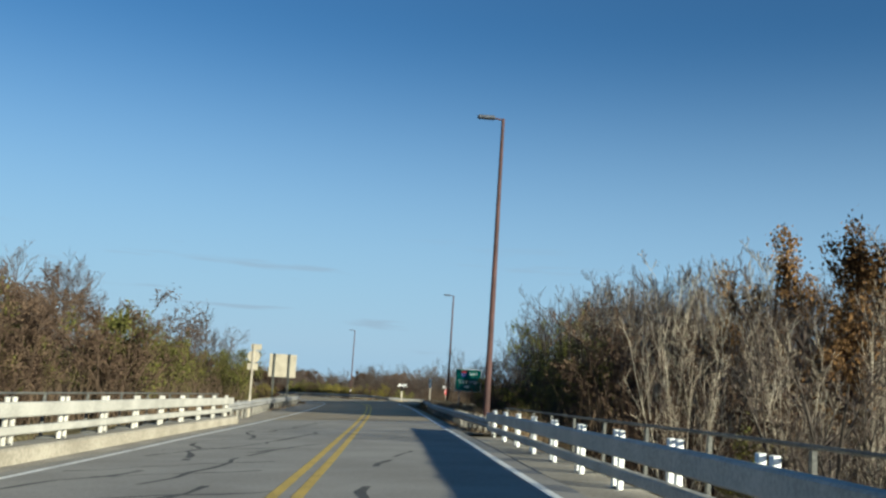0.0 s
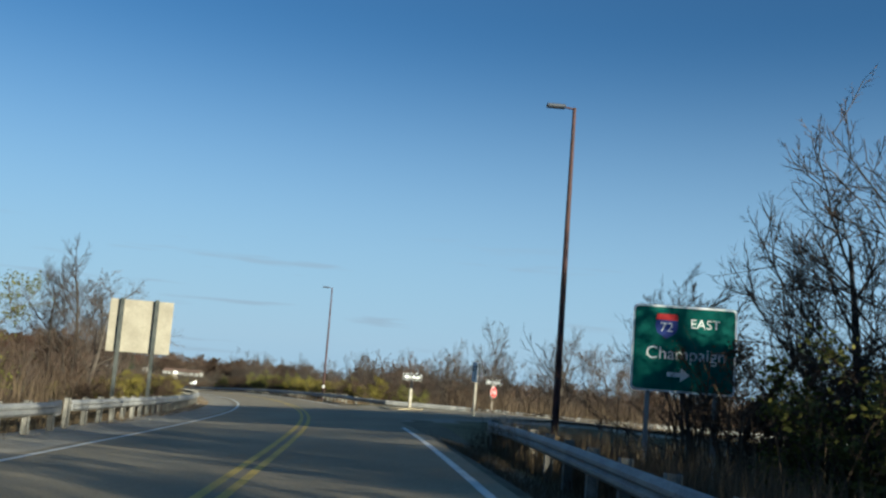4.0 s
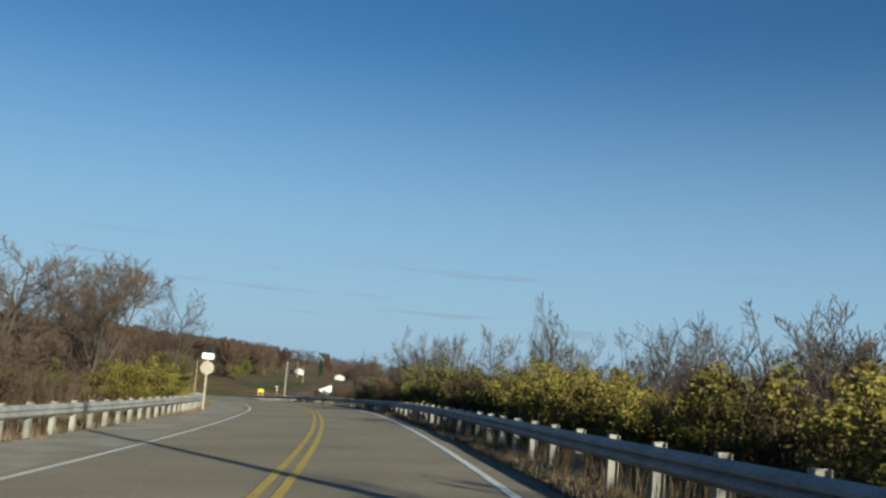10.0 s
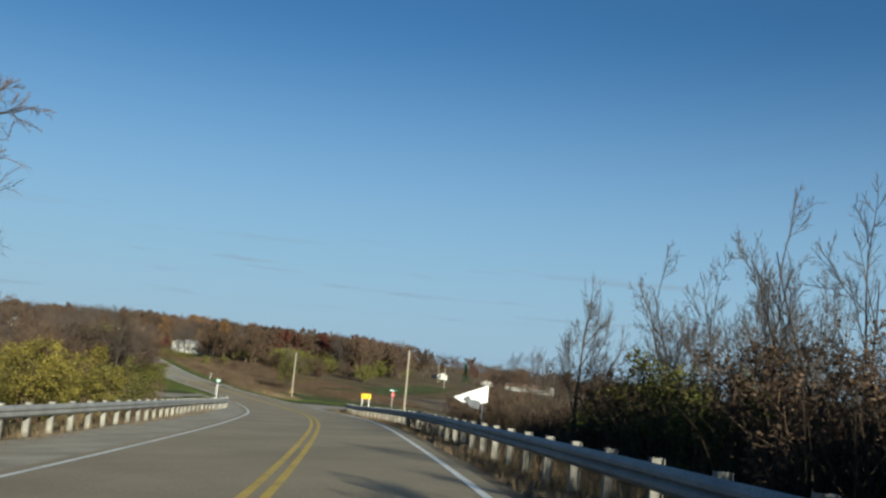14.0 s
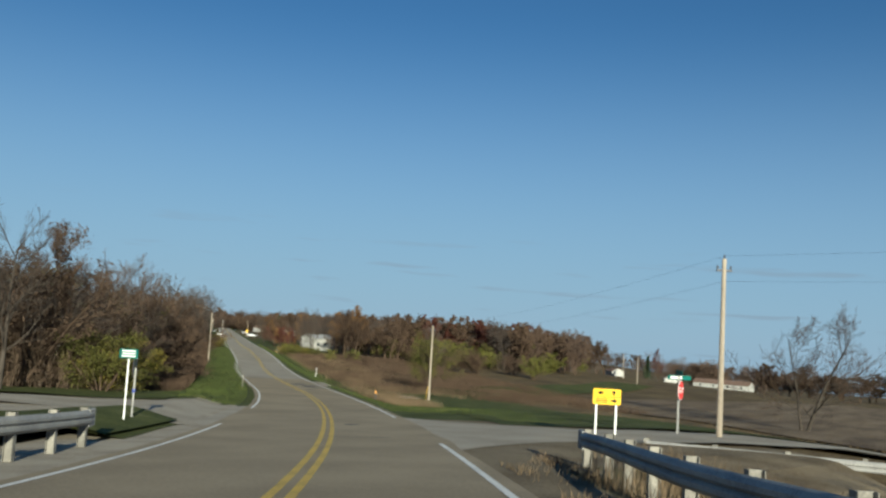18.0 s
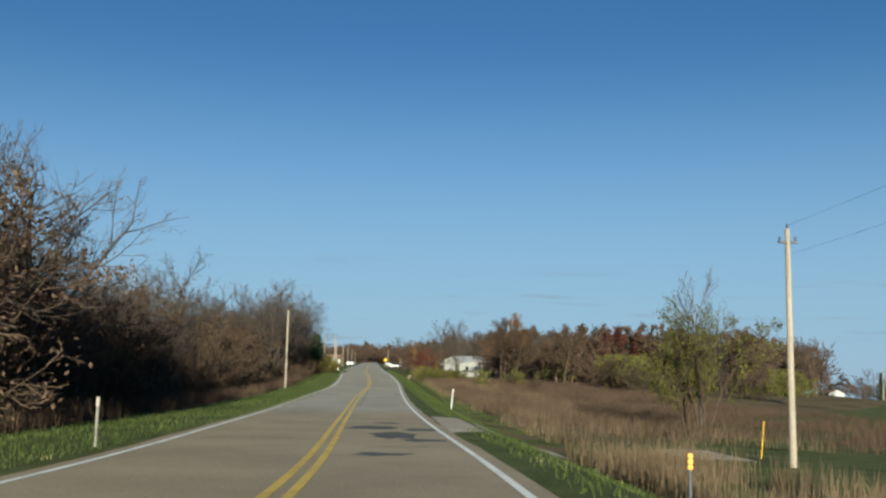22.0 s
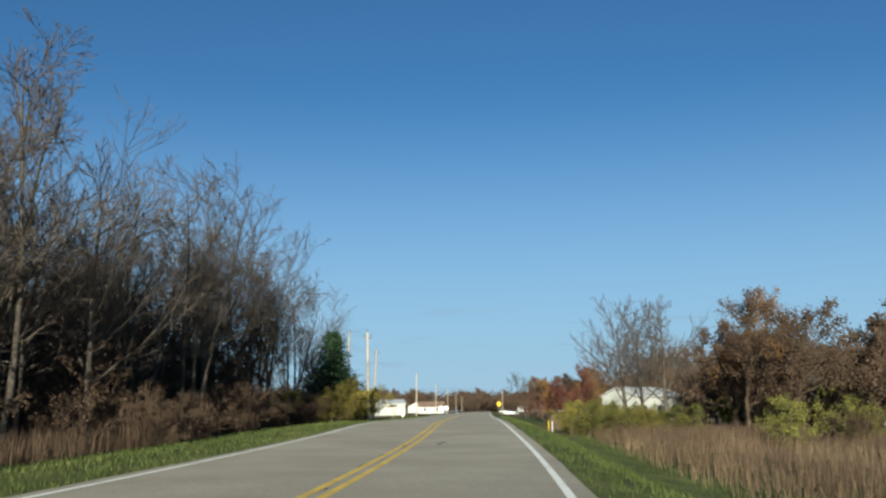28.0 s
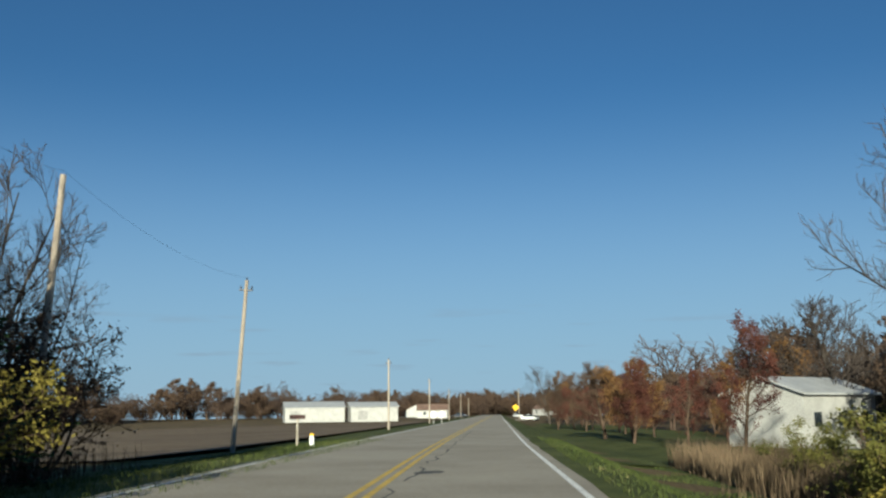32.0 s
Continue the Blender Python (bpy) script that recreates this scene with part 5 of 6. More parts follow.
def conifer_meshes(seed):
    rng = np.random.default_rng(seed)
    wood, crown = Pile(), Pile()
    wood.limbs(np.linspace((0, 0, -0.03), (0, 0, 0.97), 6)[None], np.array([0.022]), np.array([0.004]), 7)
    n = 150
    z = 0.06 + 0.9 * (np.arange(n) / n) ** 0.9
    reach = (1 - z) * 0.34 * rng.uniform(0.5, 1.2, n) + 0.02
    a = np.arange(n) * 2.4 + rng.uniform(-0.4, 0.4, n)
    root = np.stack([z * 0, z * 0, z], 1)
    tip = np.stack([np.cos(a) * reach, np.sin(a) * reach, z - 0.1 * reach + rng.uniform(0, 0.05, n)], 1)
    crown.limbs(np.stack([root, (root + tip) / 2, tip], 1), np.full(n, 0.005), np.full(n, 0.0015), 3)
    t = rng.uniform(0.2, 1.05, (n, 44, 1))
    p = (root[:, None] + (tip - root)[:, None] * t).reshape(-1, 3)
    crown.leaves(p + rng.normal(size=p.shape) * np.array([0.02, 0.02, 0.01]), rng.uniform(0.006, 0.015, len(p)), rng)
    return wood.mesh("trunk", BARK_BROWN), crown.mesh("crown", NEEDLE)


PROTO = {k: [tree_meshes(k, 100 * i + n) for n in range(4)] for i, k in enumerate(KINDS)}
FAR_PROTO = {k: [tree_meshes(k, 100 * i + 50 + n, 1) for n in range(3)] for i, k in enumerate(KINDS)}
PROTO["conifer"] = FAR_PROTO["conifer"] = [conifer_meshes(n) for n in (1, 2)]
TREE_LABEL = {
    "bare": ("bare_tree", "bare grey deciduous tree without leaves", "tree"),
    "fan": ("bare_clump", "many-stemmed bare tree fanning out from its base", "tree"),
    "thin": ("thin_leafed_tree", "slender tree with a few withered leaves", "tree"),
    "tall": ("tall_bare_tree", "tall bare tree with straight grey stems", "tree"),
    "round": ("round_bare_tree", "bare round-crowned tree with brown twigs", "tree"),
    "sapling": ("sapling_clump", "clump of slender saplings with pale stems", "tree"),
    "brush": ("brown_shrub", "brown leafless thicket shrub among weeds", "shrub"),
    "olive": ("olive_shrub", "olive-green shrub with thinning autumn leaves", "shrub"),
    "yellow": ("yellow_shrub", "bushy shrub with yellow-green leaves", "shrub"),
    "brown": ("brown_tree", "tree with withered brown autumn leaves", "tree"),
    "orange": ("orange_tree", "tree with orange-brown autumn leaves", "tree"),
    "maroon": ("maroon_tree", "tree with dark maroon autumn leaves", "tree"),
    "conifer": ("conifer", "dark green conifer with drooping boughs", "tree"),
}
TRND = random.Random(42)


def plant(kind, x, y, top, wide=1.0, lean=0.0, way=0.0, height=None, fine=False):
    """A tree at x, y whose tip is at the height top; lean: degrees, towards the compass way (degrees to the left of +y)."""
    name, label, cat = TREE_LABEL[kind]
    trunk, crown = TRND.choice((FAR_PROTO if abs(nearest(x, y)[1]) > 23 and not fine else PROTO)[kind])
    z = ground_xy(x, y) - 0.05
    h = height or max(0.5, top - z)
    spin = Euler((0, 0, TRND.uniform(0, 6.28))).to_matrix().to_4x4()
    tip = Matrix.Rotation(radians(way), 4, "Z") @ Matrix.Rotation(radians(-lean), 4, "X")
    root = thing(name, Matrix.Translation((x, y, z)) @ tip @ spin @ Matrix.Diagonal((h * wide, h * wide, h, 1)), label, cat, "trees and shrubs beside the road")
    part("trunk", trunk, None, root)
    part("crown", crown, None, root)
    return root


def belt(s0, s1, u0, u1, n, kinds, h0, h1, seed, wide=1.0):
    """Plants n trees between s0..s1 and u0..u1, kinds picked by their weights."""
    r = random.Random(seed)
    for k in range(n):
        s = s0 + (s1 - s0) * (k + r.random()) / n
        u = u0 + (u1 - u0) * r.random()
        kind = r.choices([a for a, _ in kinds], [b for _, b in kinds])[0]
        p = at(s, u)
        plant(kind, p.x, p.y, 0, wide * r.uniform(0.85, 1.2), height=r.uniform(h0, h1))


# trees that stand out, each at its own place
for kind, x, y, top, wide in (
    # right of the bridge and at the green sign
    ("orange", 18, -40.4, 10.3, 0.75), ("orange", 20, -47, 9.6, 0.75), ("orange", 22, -52, 9.4, 0.75),
    ("fan", 11.4, -10, 6.6, 0.6), ("fan", 11.6, -15.5, 7.4, 0.6), ("fan", 13.5, -5, 6.2, 0.6), ("thin", 12.6, -18.5, 7.6, 0.65), ("bare", 13.4, -23.5, 9.0, 0.75), ("fan", 13.2, 0, 4.4, 0.7),
    # left of the bend
    ("bare", -29, 64, 8.5, 1.0), ("bare", -34, 70, 6.0, 1.1), ("round", -42, 119, 0.2, 1.35), ("bare", -45, 123, 0.4, 1.3), ("round", -48, 117, 0.6, 1.3), ("bare", -40, 126, -1.2, 0.9), ("round", -53, 128, 0.2, 1.0), ("round", -33, 88, 1.2, 0.9), ("round", -38, 96, 0.6, 0.9),
    # beyond the slip road
    ("bare", 10.7, 77.3, 4.5, 0.75), ("bare", 17.2, 74, 4.2, 0.75), ("round", 25, 78.5, 2.8, 1.0), ("bare", 7, 91, 2.2, 0.9), ("round", 30, 86, 2.4, 0.9), ("bare", 38, 80, 1.0, 0.8), ("bare", 48, 82, 0.5, 0.8),
    ("round", -4.7, 136, -1.0, 1.0), ("round", 2, 128, -1.2, 1.0), ("round", -61, 149.5, 2.6, 0.9), ("round", -66, 157, 0.5, 0.9),
    ("bare", -12.5, 108.4, -1.2, 0.7), ("bare", -16.9, 124.4, -2.3, 0.75), ("bare", -21.7, 138, -2.6, 0.75), ("bare", -6, 140, -0.5, 0.8), ("bare", -5, 122.5, -0.7, 0.8),
    ("bare", -33.9, 152.9, -5.1, 0.65), ("fan", -31, 170, -2.0, 0.7), ("bare", -28.8, 163.8, -2.8, 0.7), ("fan", -27.3, 166, -3.0, 0.7), ("round", -33, 170.6, -4.7, 0.8),
    # the lone tree in the field and the left corner
    ("round", -69.1, 280.5, -7.2, 0.95),
    ("bare", -96, 208.5, -6.8, 0.8), ("brown", -100, 214.5, -6.9, 0.8), ("bare", -121, 244, -8.0, 0.9), ("brown", -121, 235, -8.2, 0.9), ("brush", -116, 238, -10.6, 1.0), ("bare", -106, 226, -8.2, 0.8), ("round", -103, 221, -8.0, 0.9),
    ("thin", -110.5, 275.5, -12.2, 1.0), ("thin", -111.8, 276.5, -13.4, 1.1), ("bare", -110.8, 276, -10.4, 0.6),
    # left wood along the straight
    ("tall", -188, 311.5, -6.2, 0.9), ("bare", -159.3, 275.5, -6.4, 0.9), ("bare", -172, 286.3, -7.4, 0.9), ("tall", -183, 303, -6.2, 1.0), ("tall", -185, 313, -6.8, 0.9), ("tall", -178, 303, -6.0, 1.0), ("tall", -192, 317, -6.2, 0.9),
    ("tall", -202.6, 325.7, -7.2, 0.9), ("tall", -207, 333, -7.4, 0.9), ("tall", -199, 322, -7.6, 0.9), ("bare", -204, 329, -7.8, 0.8), ("tall", -196, 318, -6.8, 0.9), ("tall", -194, 322, -7.2, 0.9),
    ("conifer", -204.2, 334.6, -11.7, 1.5), ("fan", -212.6, 339.6, -9.8, 0.9), ("fan", -214.5, 341.4, -10.6, 0.9), ("fan", -216, 339, -9.4, 0.9), ("brush", -211, 341, -14.6, 1.0), ("brush", -213, 342, -14.2, 1.1), ("olive", -212, 340.2, -15.0, 1.1), ("brush", -209.8, 338.6, -14.0, 1.0), ("conifer", -208, 337.6, -12.6, 1.6),
    # by the white house
    ("bare", -190.4, 351.8, -9.0, 0.9), ("bare", -186.5, 351.2, -9.2, 0.9), ("orange", -190, 371, -6.7, 0.9), ("brown", -188, 366, -8.0, 1.0), ("bare", -197.8, 365, -7.8, 0.9), ("brown", -182, 362, -9.6, 1.0), ("brown", -178, 372, -9.0, 1.1),
    ("maroon", -207.2, 367.6, -13.2, 0.8), ("maroon", -268, 470, -9.5, 1.0), ("maroon", -164, 562, -14.0, 0.6), ("conifer", -170, 566, -17.5, 0.8),
    ("brown", -350, 546, -8, 1.0), ("orange", -308, 480, -9.2, 0.9), ("brown", -316, 492, -9.0, 1.0), ("conifer", -420, 620, -8, 0.9), ("conifer", -430, 628, -7, 0.9), ("brown", -330, 515, -8, 1.0),
):
    plant(kind, x, y, top, wide, fine=True)
plant("bare", -25.5, 56.5, 5.6, 1.2, lean=16, way=-60, fine=True)

for x, y, top in ((-196.2, 329.6, -16.0), (-197.4, 331.2, -15.7), (-198.9, 332.2, -15.4), (-200.2, 334.2, -15.8), (-201.6, 335.4, -15.9), (-195.2, 328.0, -16.2), (-203.2, 336.6, -15.8)):
    plant("yellow", x, y, top, 1.3, fine=True)
belt(474, 494, 8.6, 12.5, 14, (("olive", 3), ("yellow", 2)), 1.5, 2.4, 163, 1.3)
# tall trees back from the slip road, added to cast shade over the junction
for x, y, top in ((15, 5, 8.5), (18, 3.5, 10.0), (17, -2, 10.5), (21, 0, 11.0), (24, -3.5, 11.5), (22, -8, 11.0), (27, -7, 12.0), (28, -13, 12.0), (19, -9, 10.5), (25, -15, 11.5), (32, -12, 12.5), (17, -14, 10.5), (29, 0, 7.5), (33, -4, 8.5), (37, -7, 9.5), (41, -11, 10.5), (39, -2, 6.5), (31, -8, 10.5), (35, -12, 11.5)):
    plant("bare" if x % 2 else "round", x, y, top, 1.05, fine=True)
# more trees added behind, so that their shadows cross the road past the bridge
belt(-5, 72, 16, 34, 24, (("round", 3), ("bare", 3)), 10.5, 13, 173, 0.85)
belt(436, 476, -25, -11, 26, (("tall", 4), ("bare", 2)), 8.5, 11.5, 171, 1.0)
belt(340, 470, -20, -12, 36, (("brush", 3), ("round", 2)), 4, 7, 172, 1.1)
belt(340, 374, -17.5, -11.5, 20, (("round", 4), ("brush", 3)), 5.5, 8.5, 174, 1.0)
belt(446, 482, -10.6, -7.8, 20, (("brush", 5), ("yellow", 1)), 1.3, 2.4, 175, 1.2)
# left of the bridge and the bend
belt(-30, 104, -22, -12, 40, (("olive", 5), ("brush", 4), ("thin", 1)), 4.0, 7.5, 1, 1.0)
belt(-30, 110, -50, -20, 34, (("round", 4), ("bare", 3), ("brush", 1)), 9, 13.5, 2, 0.9)
belt(108, 196, -13, -8.5, 26, (("olive", 3), ("brush", 4), ("yellow", 2)), 1.4, 2.6, 3, 1.2)
belt(198, 262, -13, -8.6, 30, (("yellow", 5), ("olive", 1)), 1.9, 3.0, 33, 1.3)
belt(108, 280, -32, -15, 40, (("brush", 5), ("round", 3), ("fan", 1)), 3.5, 7, 4, 0.9)
belt(120, 200, -40, -20, 14, (("bare", 2), ("round", 3)), 7, 11, 44, 0.9)
# left wood along the straight
belt(325, 352, -19, -12, 18, (("yellow", 3), ("olive", 2), ("brush", 5)), 2.6, 4.5, 5, 1.1)
belt(334, 352, -19, -13, 12, (("brush", 3), ("thin", 2), ("round", 1)), 6, 8.5, 54, 1.0)
belt(322, 346, -15, -11, 16, (("olive", 4), ("yellow", 2)), 2.0, 3.4, 53, 1.2)
belt(322, 352, -30, -15, 34, (("brush", 5), ("round", 4), ("fan", 2)), 5.5, 8.5, 51, 1.1)
belt(318, 350, -44, -24, 20, (("bare", 3), ("round", 3)), 7, 10, 52, 0.9)
belt(326, 478, -22, -12.5, 104, (("brush", 6), ("bare", 2), ("fan", 2)), 4, 7.5, 6)
belt(330, 474, -24, -15, 26, (("tall", 3), ("bare", 3)), 8, 11.5, 61, 0.9)
belt(330, 492, -60, -22, 64, (("bare", 5), ("tall", 2), ("round", 2), ("brown", 1)), 9, 12.5, 7, 0.9)
belt(420, 482, -20, -11, 34, (("brush", 4), ("olive", 1)), 2.8, 5.0, 71, 1.1)
belt(440, 486, -26, -13, 22, (("tall", 4), ("bare", 3)), 7, 9.5, 73, 1.0)
belt(462, 492, -13, -9, 14, (("yellow", 4), ("brush", 2)), 1.8, 3.2, 72, 1.1)
# right of the bridge
belt(-30, 56, 10.5, 17, 42, (("sapling", 8), ("fan", 2)), 8.5, 11, 8, 0.8)
belt(-30, 66, 17, 36, 30, (("sapling", 5), ("round", 2)), 10.5, 13, 9, 0.8)
belt(-30, 58, 10, 13.5, 18, (("brush", 3), ("thin", 1)), 5, 7.5, 91, 0.8)
belt(56, 82, 9.5, 14, 16, (("brush", 4), ("olive", 1)), 2.4, 4.2, 101, 1.1)
belt(58, 88, 10, 20, 16, (("fan", 4), ("round", 2)), 5.5, 7.5, 102, 1.0)
belt(60, 92, 18, 34, 18, (("round", 3), ("brush", 2)), 6, 9, 103, 1.1)
# right of the bend
belt(163, 181, 7.4, 10.5, 16, (("yellow", 1),), 2.0, 3.0, 112, 1.2)
belt(166, 238, 22, 42, 30, (("bare", 4), ("fan", 2), ("round", 1)), 8.5, 11, 113, 0.9)
belt(140, 182, 8, 16, 24, (("brush", 5), ("yellow", 3), ("olive", 2)), 1.8, 3.2, 11, 1.2)
belt(180, 238, 8.5, 12, 64, (("brush", 4), ("olive", 3), ("yellow", 1)), 2.5, 3.8, 12, 1.15)
belt(182, 236, 11, 20, 20, (("bare", 3), ("fan", 4)), 5, 7.5, 121, 0.75)
belt(125, 235, 16, 36, 40, (("brush", 4), ("round", 3), ("fan", 2)), 3.5, 6, 14, 1.0)
belt(140, 240, 40, 120, 40, (("round", 4), ("bare", 2), ("brush", 2)), 7, 10, 141, 1.0)
belt(236, 262, 8.5, 15, 22, (("brush", 4), ("olive", 1)), 1.8, 3.2, 142, 1.1)
belt(236, 258, 11, 18, 7, (("bare", 3), ("fan", 2)), 4.5, 6.5, 144, 0.8)
belt(255, 300, 10, 20, 8, (("fan", 1), ("brush", 1)), 1.2, 2.4, 143, 0.6)
# round the house and beyond
belt(478, 500, 9.5, 15, 14, (("yellow", 2), ("olive", 4)), 1.2, 2.2, 161, 1.3)
belt(455, 480, 13, 24, 8, (("brush", 3), ("olive", 1)), 1.6, 3.0, 162, 1.2)
belt(500, 560, 22, 50, 22, (("bare", 2), ("brown", 4), ("orange", 1)), 8, 11, 16)
belt(524, 640, 9.5, 16, 22, (("maroon", 4), ("brown", 2), ("orange", 1)), 4.2, 6.2, 17, 1.0)
belt(630, 800, 12, 60, 30, (("brown", 4), ("orange", 1), ("bare", 1)), 8, 13, 18)
belt(452, 520, 40, 64, 34, (("brush", 4), ("olive", 2), ("round", 3)), 3.5, 7, 19, 1.2)

# ---- woods far off ----
def far_wood(name, line_, depth, n, h0, h1, seed, label, kinds=(("round", 5), ("brown", 3), ("brush", 1), ("orange", 1)), wide=1.0):
    """Many whole trees along a line of (x, y), spread over depth to its left, joined by their kind."""
    r = random.Random(seed)
    stock = {k: [tree_piles(k, seed * 31 + q, 2) for q in range(3)] for k, _ in kinds}
    piles = {k: Pile() for k, _ in kinds}
    pts = [Vector((x, y, 0)) for x, y in line_]
    lens = [(b - a).length for a, b in zip(pts, pts[1:])]
    for _ in range(n):
        q = r.uniform(0, sum(lens))
        i = 0
        while q > lens[i]:
            q -= lens[i]
            i += 1
        d = (pts[i + 1] - pts[i]).normalized()
        p = pts[i] + d * q + Vector((-d.y, d.x, 0)) * depth * r.random() ** 1.3
        kind = r.choices([a for a, _ in kinds], [b for _, b in kinds])[0]
        h = r.uniform(h0, h1) * (0.55 if kind in ("brush", "olive") else 1.0)
        wood, crown, scale = r.choice(stock[kind])
        a, w = r.uniform(0, 6.28), h * scale * wide * r.uniform(0.9, 1.3)
        m = np.array([[math.cos(a) * w, -math.sin(a) * w, 0], [math.sin(a) * w, math.cos(a) * w, 0], [0, 0, h * scale]])
        base = np.array([p.x, p.y, ground_xy(p.x, p.y) - 0.1])
        for src in (wood, crown):
            start = piles[kind].n
            piles[kind].v.append(np.concatenate(src.v) @ m.T + base)
            for size in (3, 4):
                piles[kind].f[size] += [f + start for f in src.f[size]]
            piles[kind].n += src.n
    for k, pile in piles.items():
        if pile.n:
            tagged(new(name, pile.mesh(name, KINDS[k]["skin"])), label, "woods", kind="stuff")


far_wood("wood_beyond_field", [(-262, 440), (-205, 407), (-152, 398), (-160, 450), (-186, 524)], 40, 210, 8.5, 14.0, 1, "brown leafless wood beyond the field", (("round", 6), ("brown", 3), ("bare", 4), ("olive", 2), ("maroon", 1)))
far_wood("wood_behind", [(-420, 640), (-330, 560), (-230, 530), (-185, 560)], 60, 110, 11, 15, 2, "distant brown autumn wood")
far_wood("wood_east", [(-200, 660), (-60, 640), (90, 500), (260, 350), (420, 120), (440, -120)], 60, 260, 10, 16, 3, "distant brown tree line across the fields", (("round", 4), ("brown", 3)), 1.4)
far_wood("wood_valley", [(-10, 260), (60, 190), (160, 150), (260, 60), (300, -80)], 50, 170, 8, 12, 4, "brown tree line in the valley", (("round", 5), ("brown", 2), ("brush", 1)), 1.2)
far_wood("wood_west", [(-640, 900), (-600, 760), (-560, 560), (-500, 420), (-400, 250), (-330, 120), (-300, -60)], 60, 430, 9, 15, 5, "distant tree line beyond the field", (("round", 5), ("brown", 3), ("brush", 5)), 1.4)
far_wood("wood_road_end", [(-560, 860), (-640, 760), (-700, 700)], 60, 110, 13, 19, 6, "dark trees at the far end of the road", (("brown", 3), ("olive", 1), ("round", 2)), 1.2)
far_wood("wood_horizon", [(-900, 1300), (-300, 1300), (300, 1000), (800, 500), (900, -200)], 120, 320, 14, 24, 7, "hazy wooded horizon far away", (("round", 4), ("brown", 3)), 1.8)

# ---- houses ----
def house(m, w, d, h, ridge, wall, roof, label, windows=3, doors=0, name="house"):
    """A gabled building: w along x, d along y, ridge along y, its front at -y."""
    root = thing(name, m, label, "building")
    bm = bmesh.new()
    pts = [(-w / 2, 0), (w / 2, 0), (w / 2, h), (0, ridge), (-w / 2, h)]
    a = [bm.verts.new((x, -d / 2, z - 0.5 * (z == 0))) for x, z in pts]
    b = [bm.verts.new((x, d / 2, z - 0.5 * (z == 0))) for x, z in pts]
    bm.faces.new(a)
    bm.faces.new(b[::-1])
    for i in range(5):
        bm.faces.new((a[i], b[i], b[(i + 1) % 5], a[(i + 1) % 5]))
    bmesh.ops.recalc_face_normals(bm, faces=bm.faces)
    part("wall", bm, wall, root)
    for sx in (-1, 1):
        bm = bmesh.new()
        e, t = 0.35, 0.12
        sl = (ridge - h) / (w / 2)
        q = [(0, ridge + 0.02), (sx * (w / 2 + e), h - sl * e + 0.02), (sx * (w / 2 + e), h - sl * e + 0.02 + t), (0, ridge + 0.02 + t)]
        f = [bm.verts.new((x, -d / 2 - e, z)) for x, z in q]
        g = [bm.verts.new((x, d / 2 + e, z)) for x, z in q]
        bm.faces.new(f)
        bm.faces.new(g[::-1])
        for i in range(4):
            bm.faces.new((f[i], g[i], g[(i + 1) % 4], f[(i + 1) % 4]))
        bmesh.ops.recalc_face_normals(bm, faces=bm.faces)
        part("roof", bm, roof, root)
    for i in range(windows):
        y = -d / 2 + d * (i + 0.5) / windows
        for sx in (-1, 1):
            x = sx * w / 2
            o = part("window", boxm(min(x, x + sx * 0.04), y - 0.5, 0.95, max(x, x + sx * 0.04), y + 0.5, 2.0, 0.008), SIDING, root)
            part("pane", boxm(min(x, x + sx * 0.05), y - 0.43, 1.02, max(x, x + sx * 0.05), y + 0.43, 1.93), DARKGLASS, o)
    for i in range(doors):
        y = -d / 2 + d * (i + 0.5) / max(doors, 1)
        for sx in (-1, 1):
            x = sx * w / 2
            part("door", boxm(min(x, x + sx * 0.06), y - 1.2, 0.0, max(x, x + sx * 0.06), y + 1.2, 2.3, 0.01), GALV if i == 0 else SIDING, root)
    return root


house(xy(-216.5, 392.5, -6, -19.2), 5.6, 8.6, 3.1, 4.1, SIDING, ROOFMETAL, "white sided house with a low gable roof", 3)
house(xy(-384.0, 470.5, -30, -19.0), 10, 15, 3.2, 4.6, SIDING, ROOFMETAL, "long white metal farm shed", 0, 3, "farm_shed")
house(xy(-373.5, 481.5, -30, -19.0), 9, 12, 3.2, 4.4, SIDING, ROOFMETAL, "white metal shed with bright roof sheets", 0, 2, "farm_shed")
house(xy(-148, 614, 82), 8, 26, 2.5, 4.2, SIDING, SHINGLE, "long white bungalow with a brown roof", 4, 2, "bungalow")
for k, (x, y, f) in enumerate(((-196, 600, 40), (-174, 618, 20))):
    house(xy(x, y, f), 6, 9, 2.4, 3.8, SIDING, SHINGLE, "small pale house far across the fields", 2)
for s, u, f in ((800, 34, 0), (830, -30, 0), (780, -20, 90), (850, 22, 40)):
    p = at(s, u)
    house(xy(p.x, p.y, 44 + f), 7, 10, 2.6, 4.4, SIDING, SHINGLE, "pale house at the far end of the road", 2)


# ---- weeds and grass blades ----
def _bilinear(table, fi, fj):
    i, j = np.minimum(fi.astype(int), table.shape[0] - 2), np.minimum(fj.astype(int), table.shape[1] - 2)
    a, b = fi - i, fj - j
    if table.ndim == 3:
        a, b = a[:, None], b[:, None]
    return (table[i, j] * (1 - a) + table[i + 1, j] * a) * (1 - b) + (table[i, j + 1] * (1 - a) + table[i + 1, j + 1] * a) * b


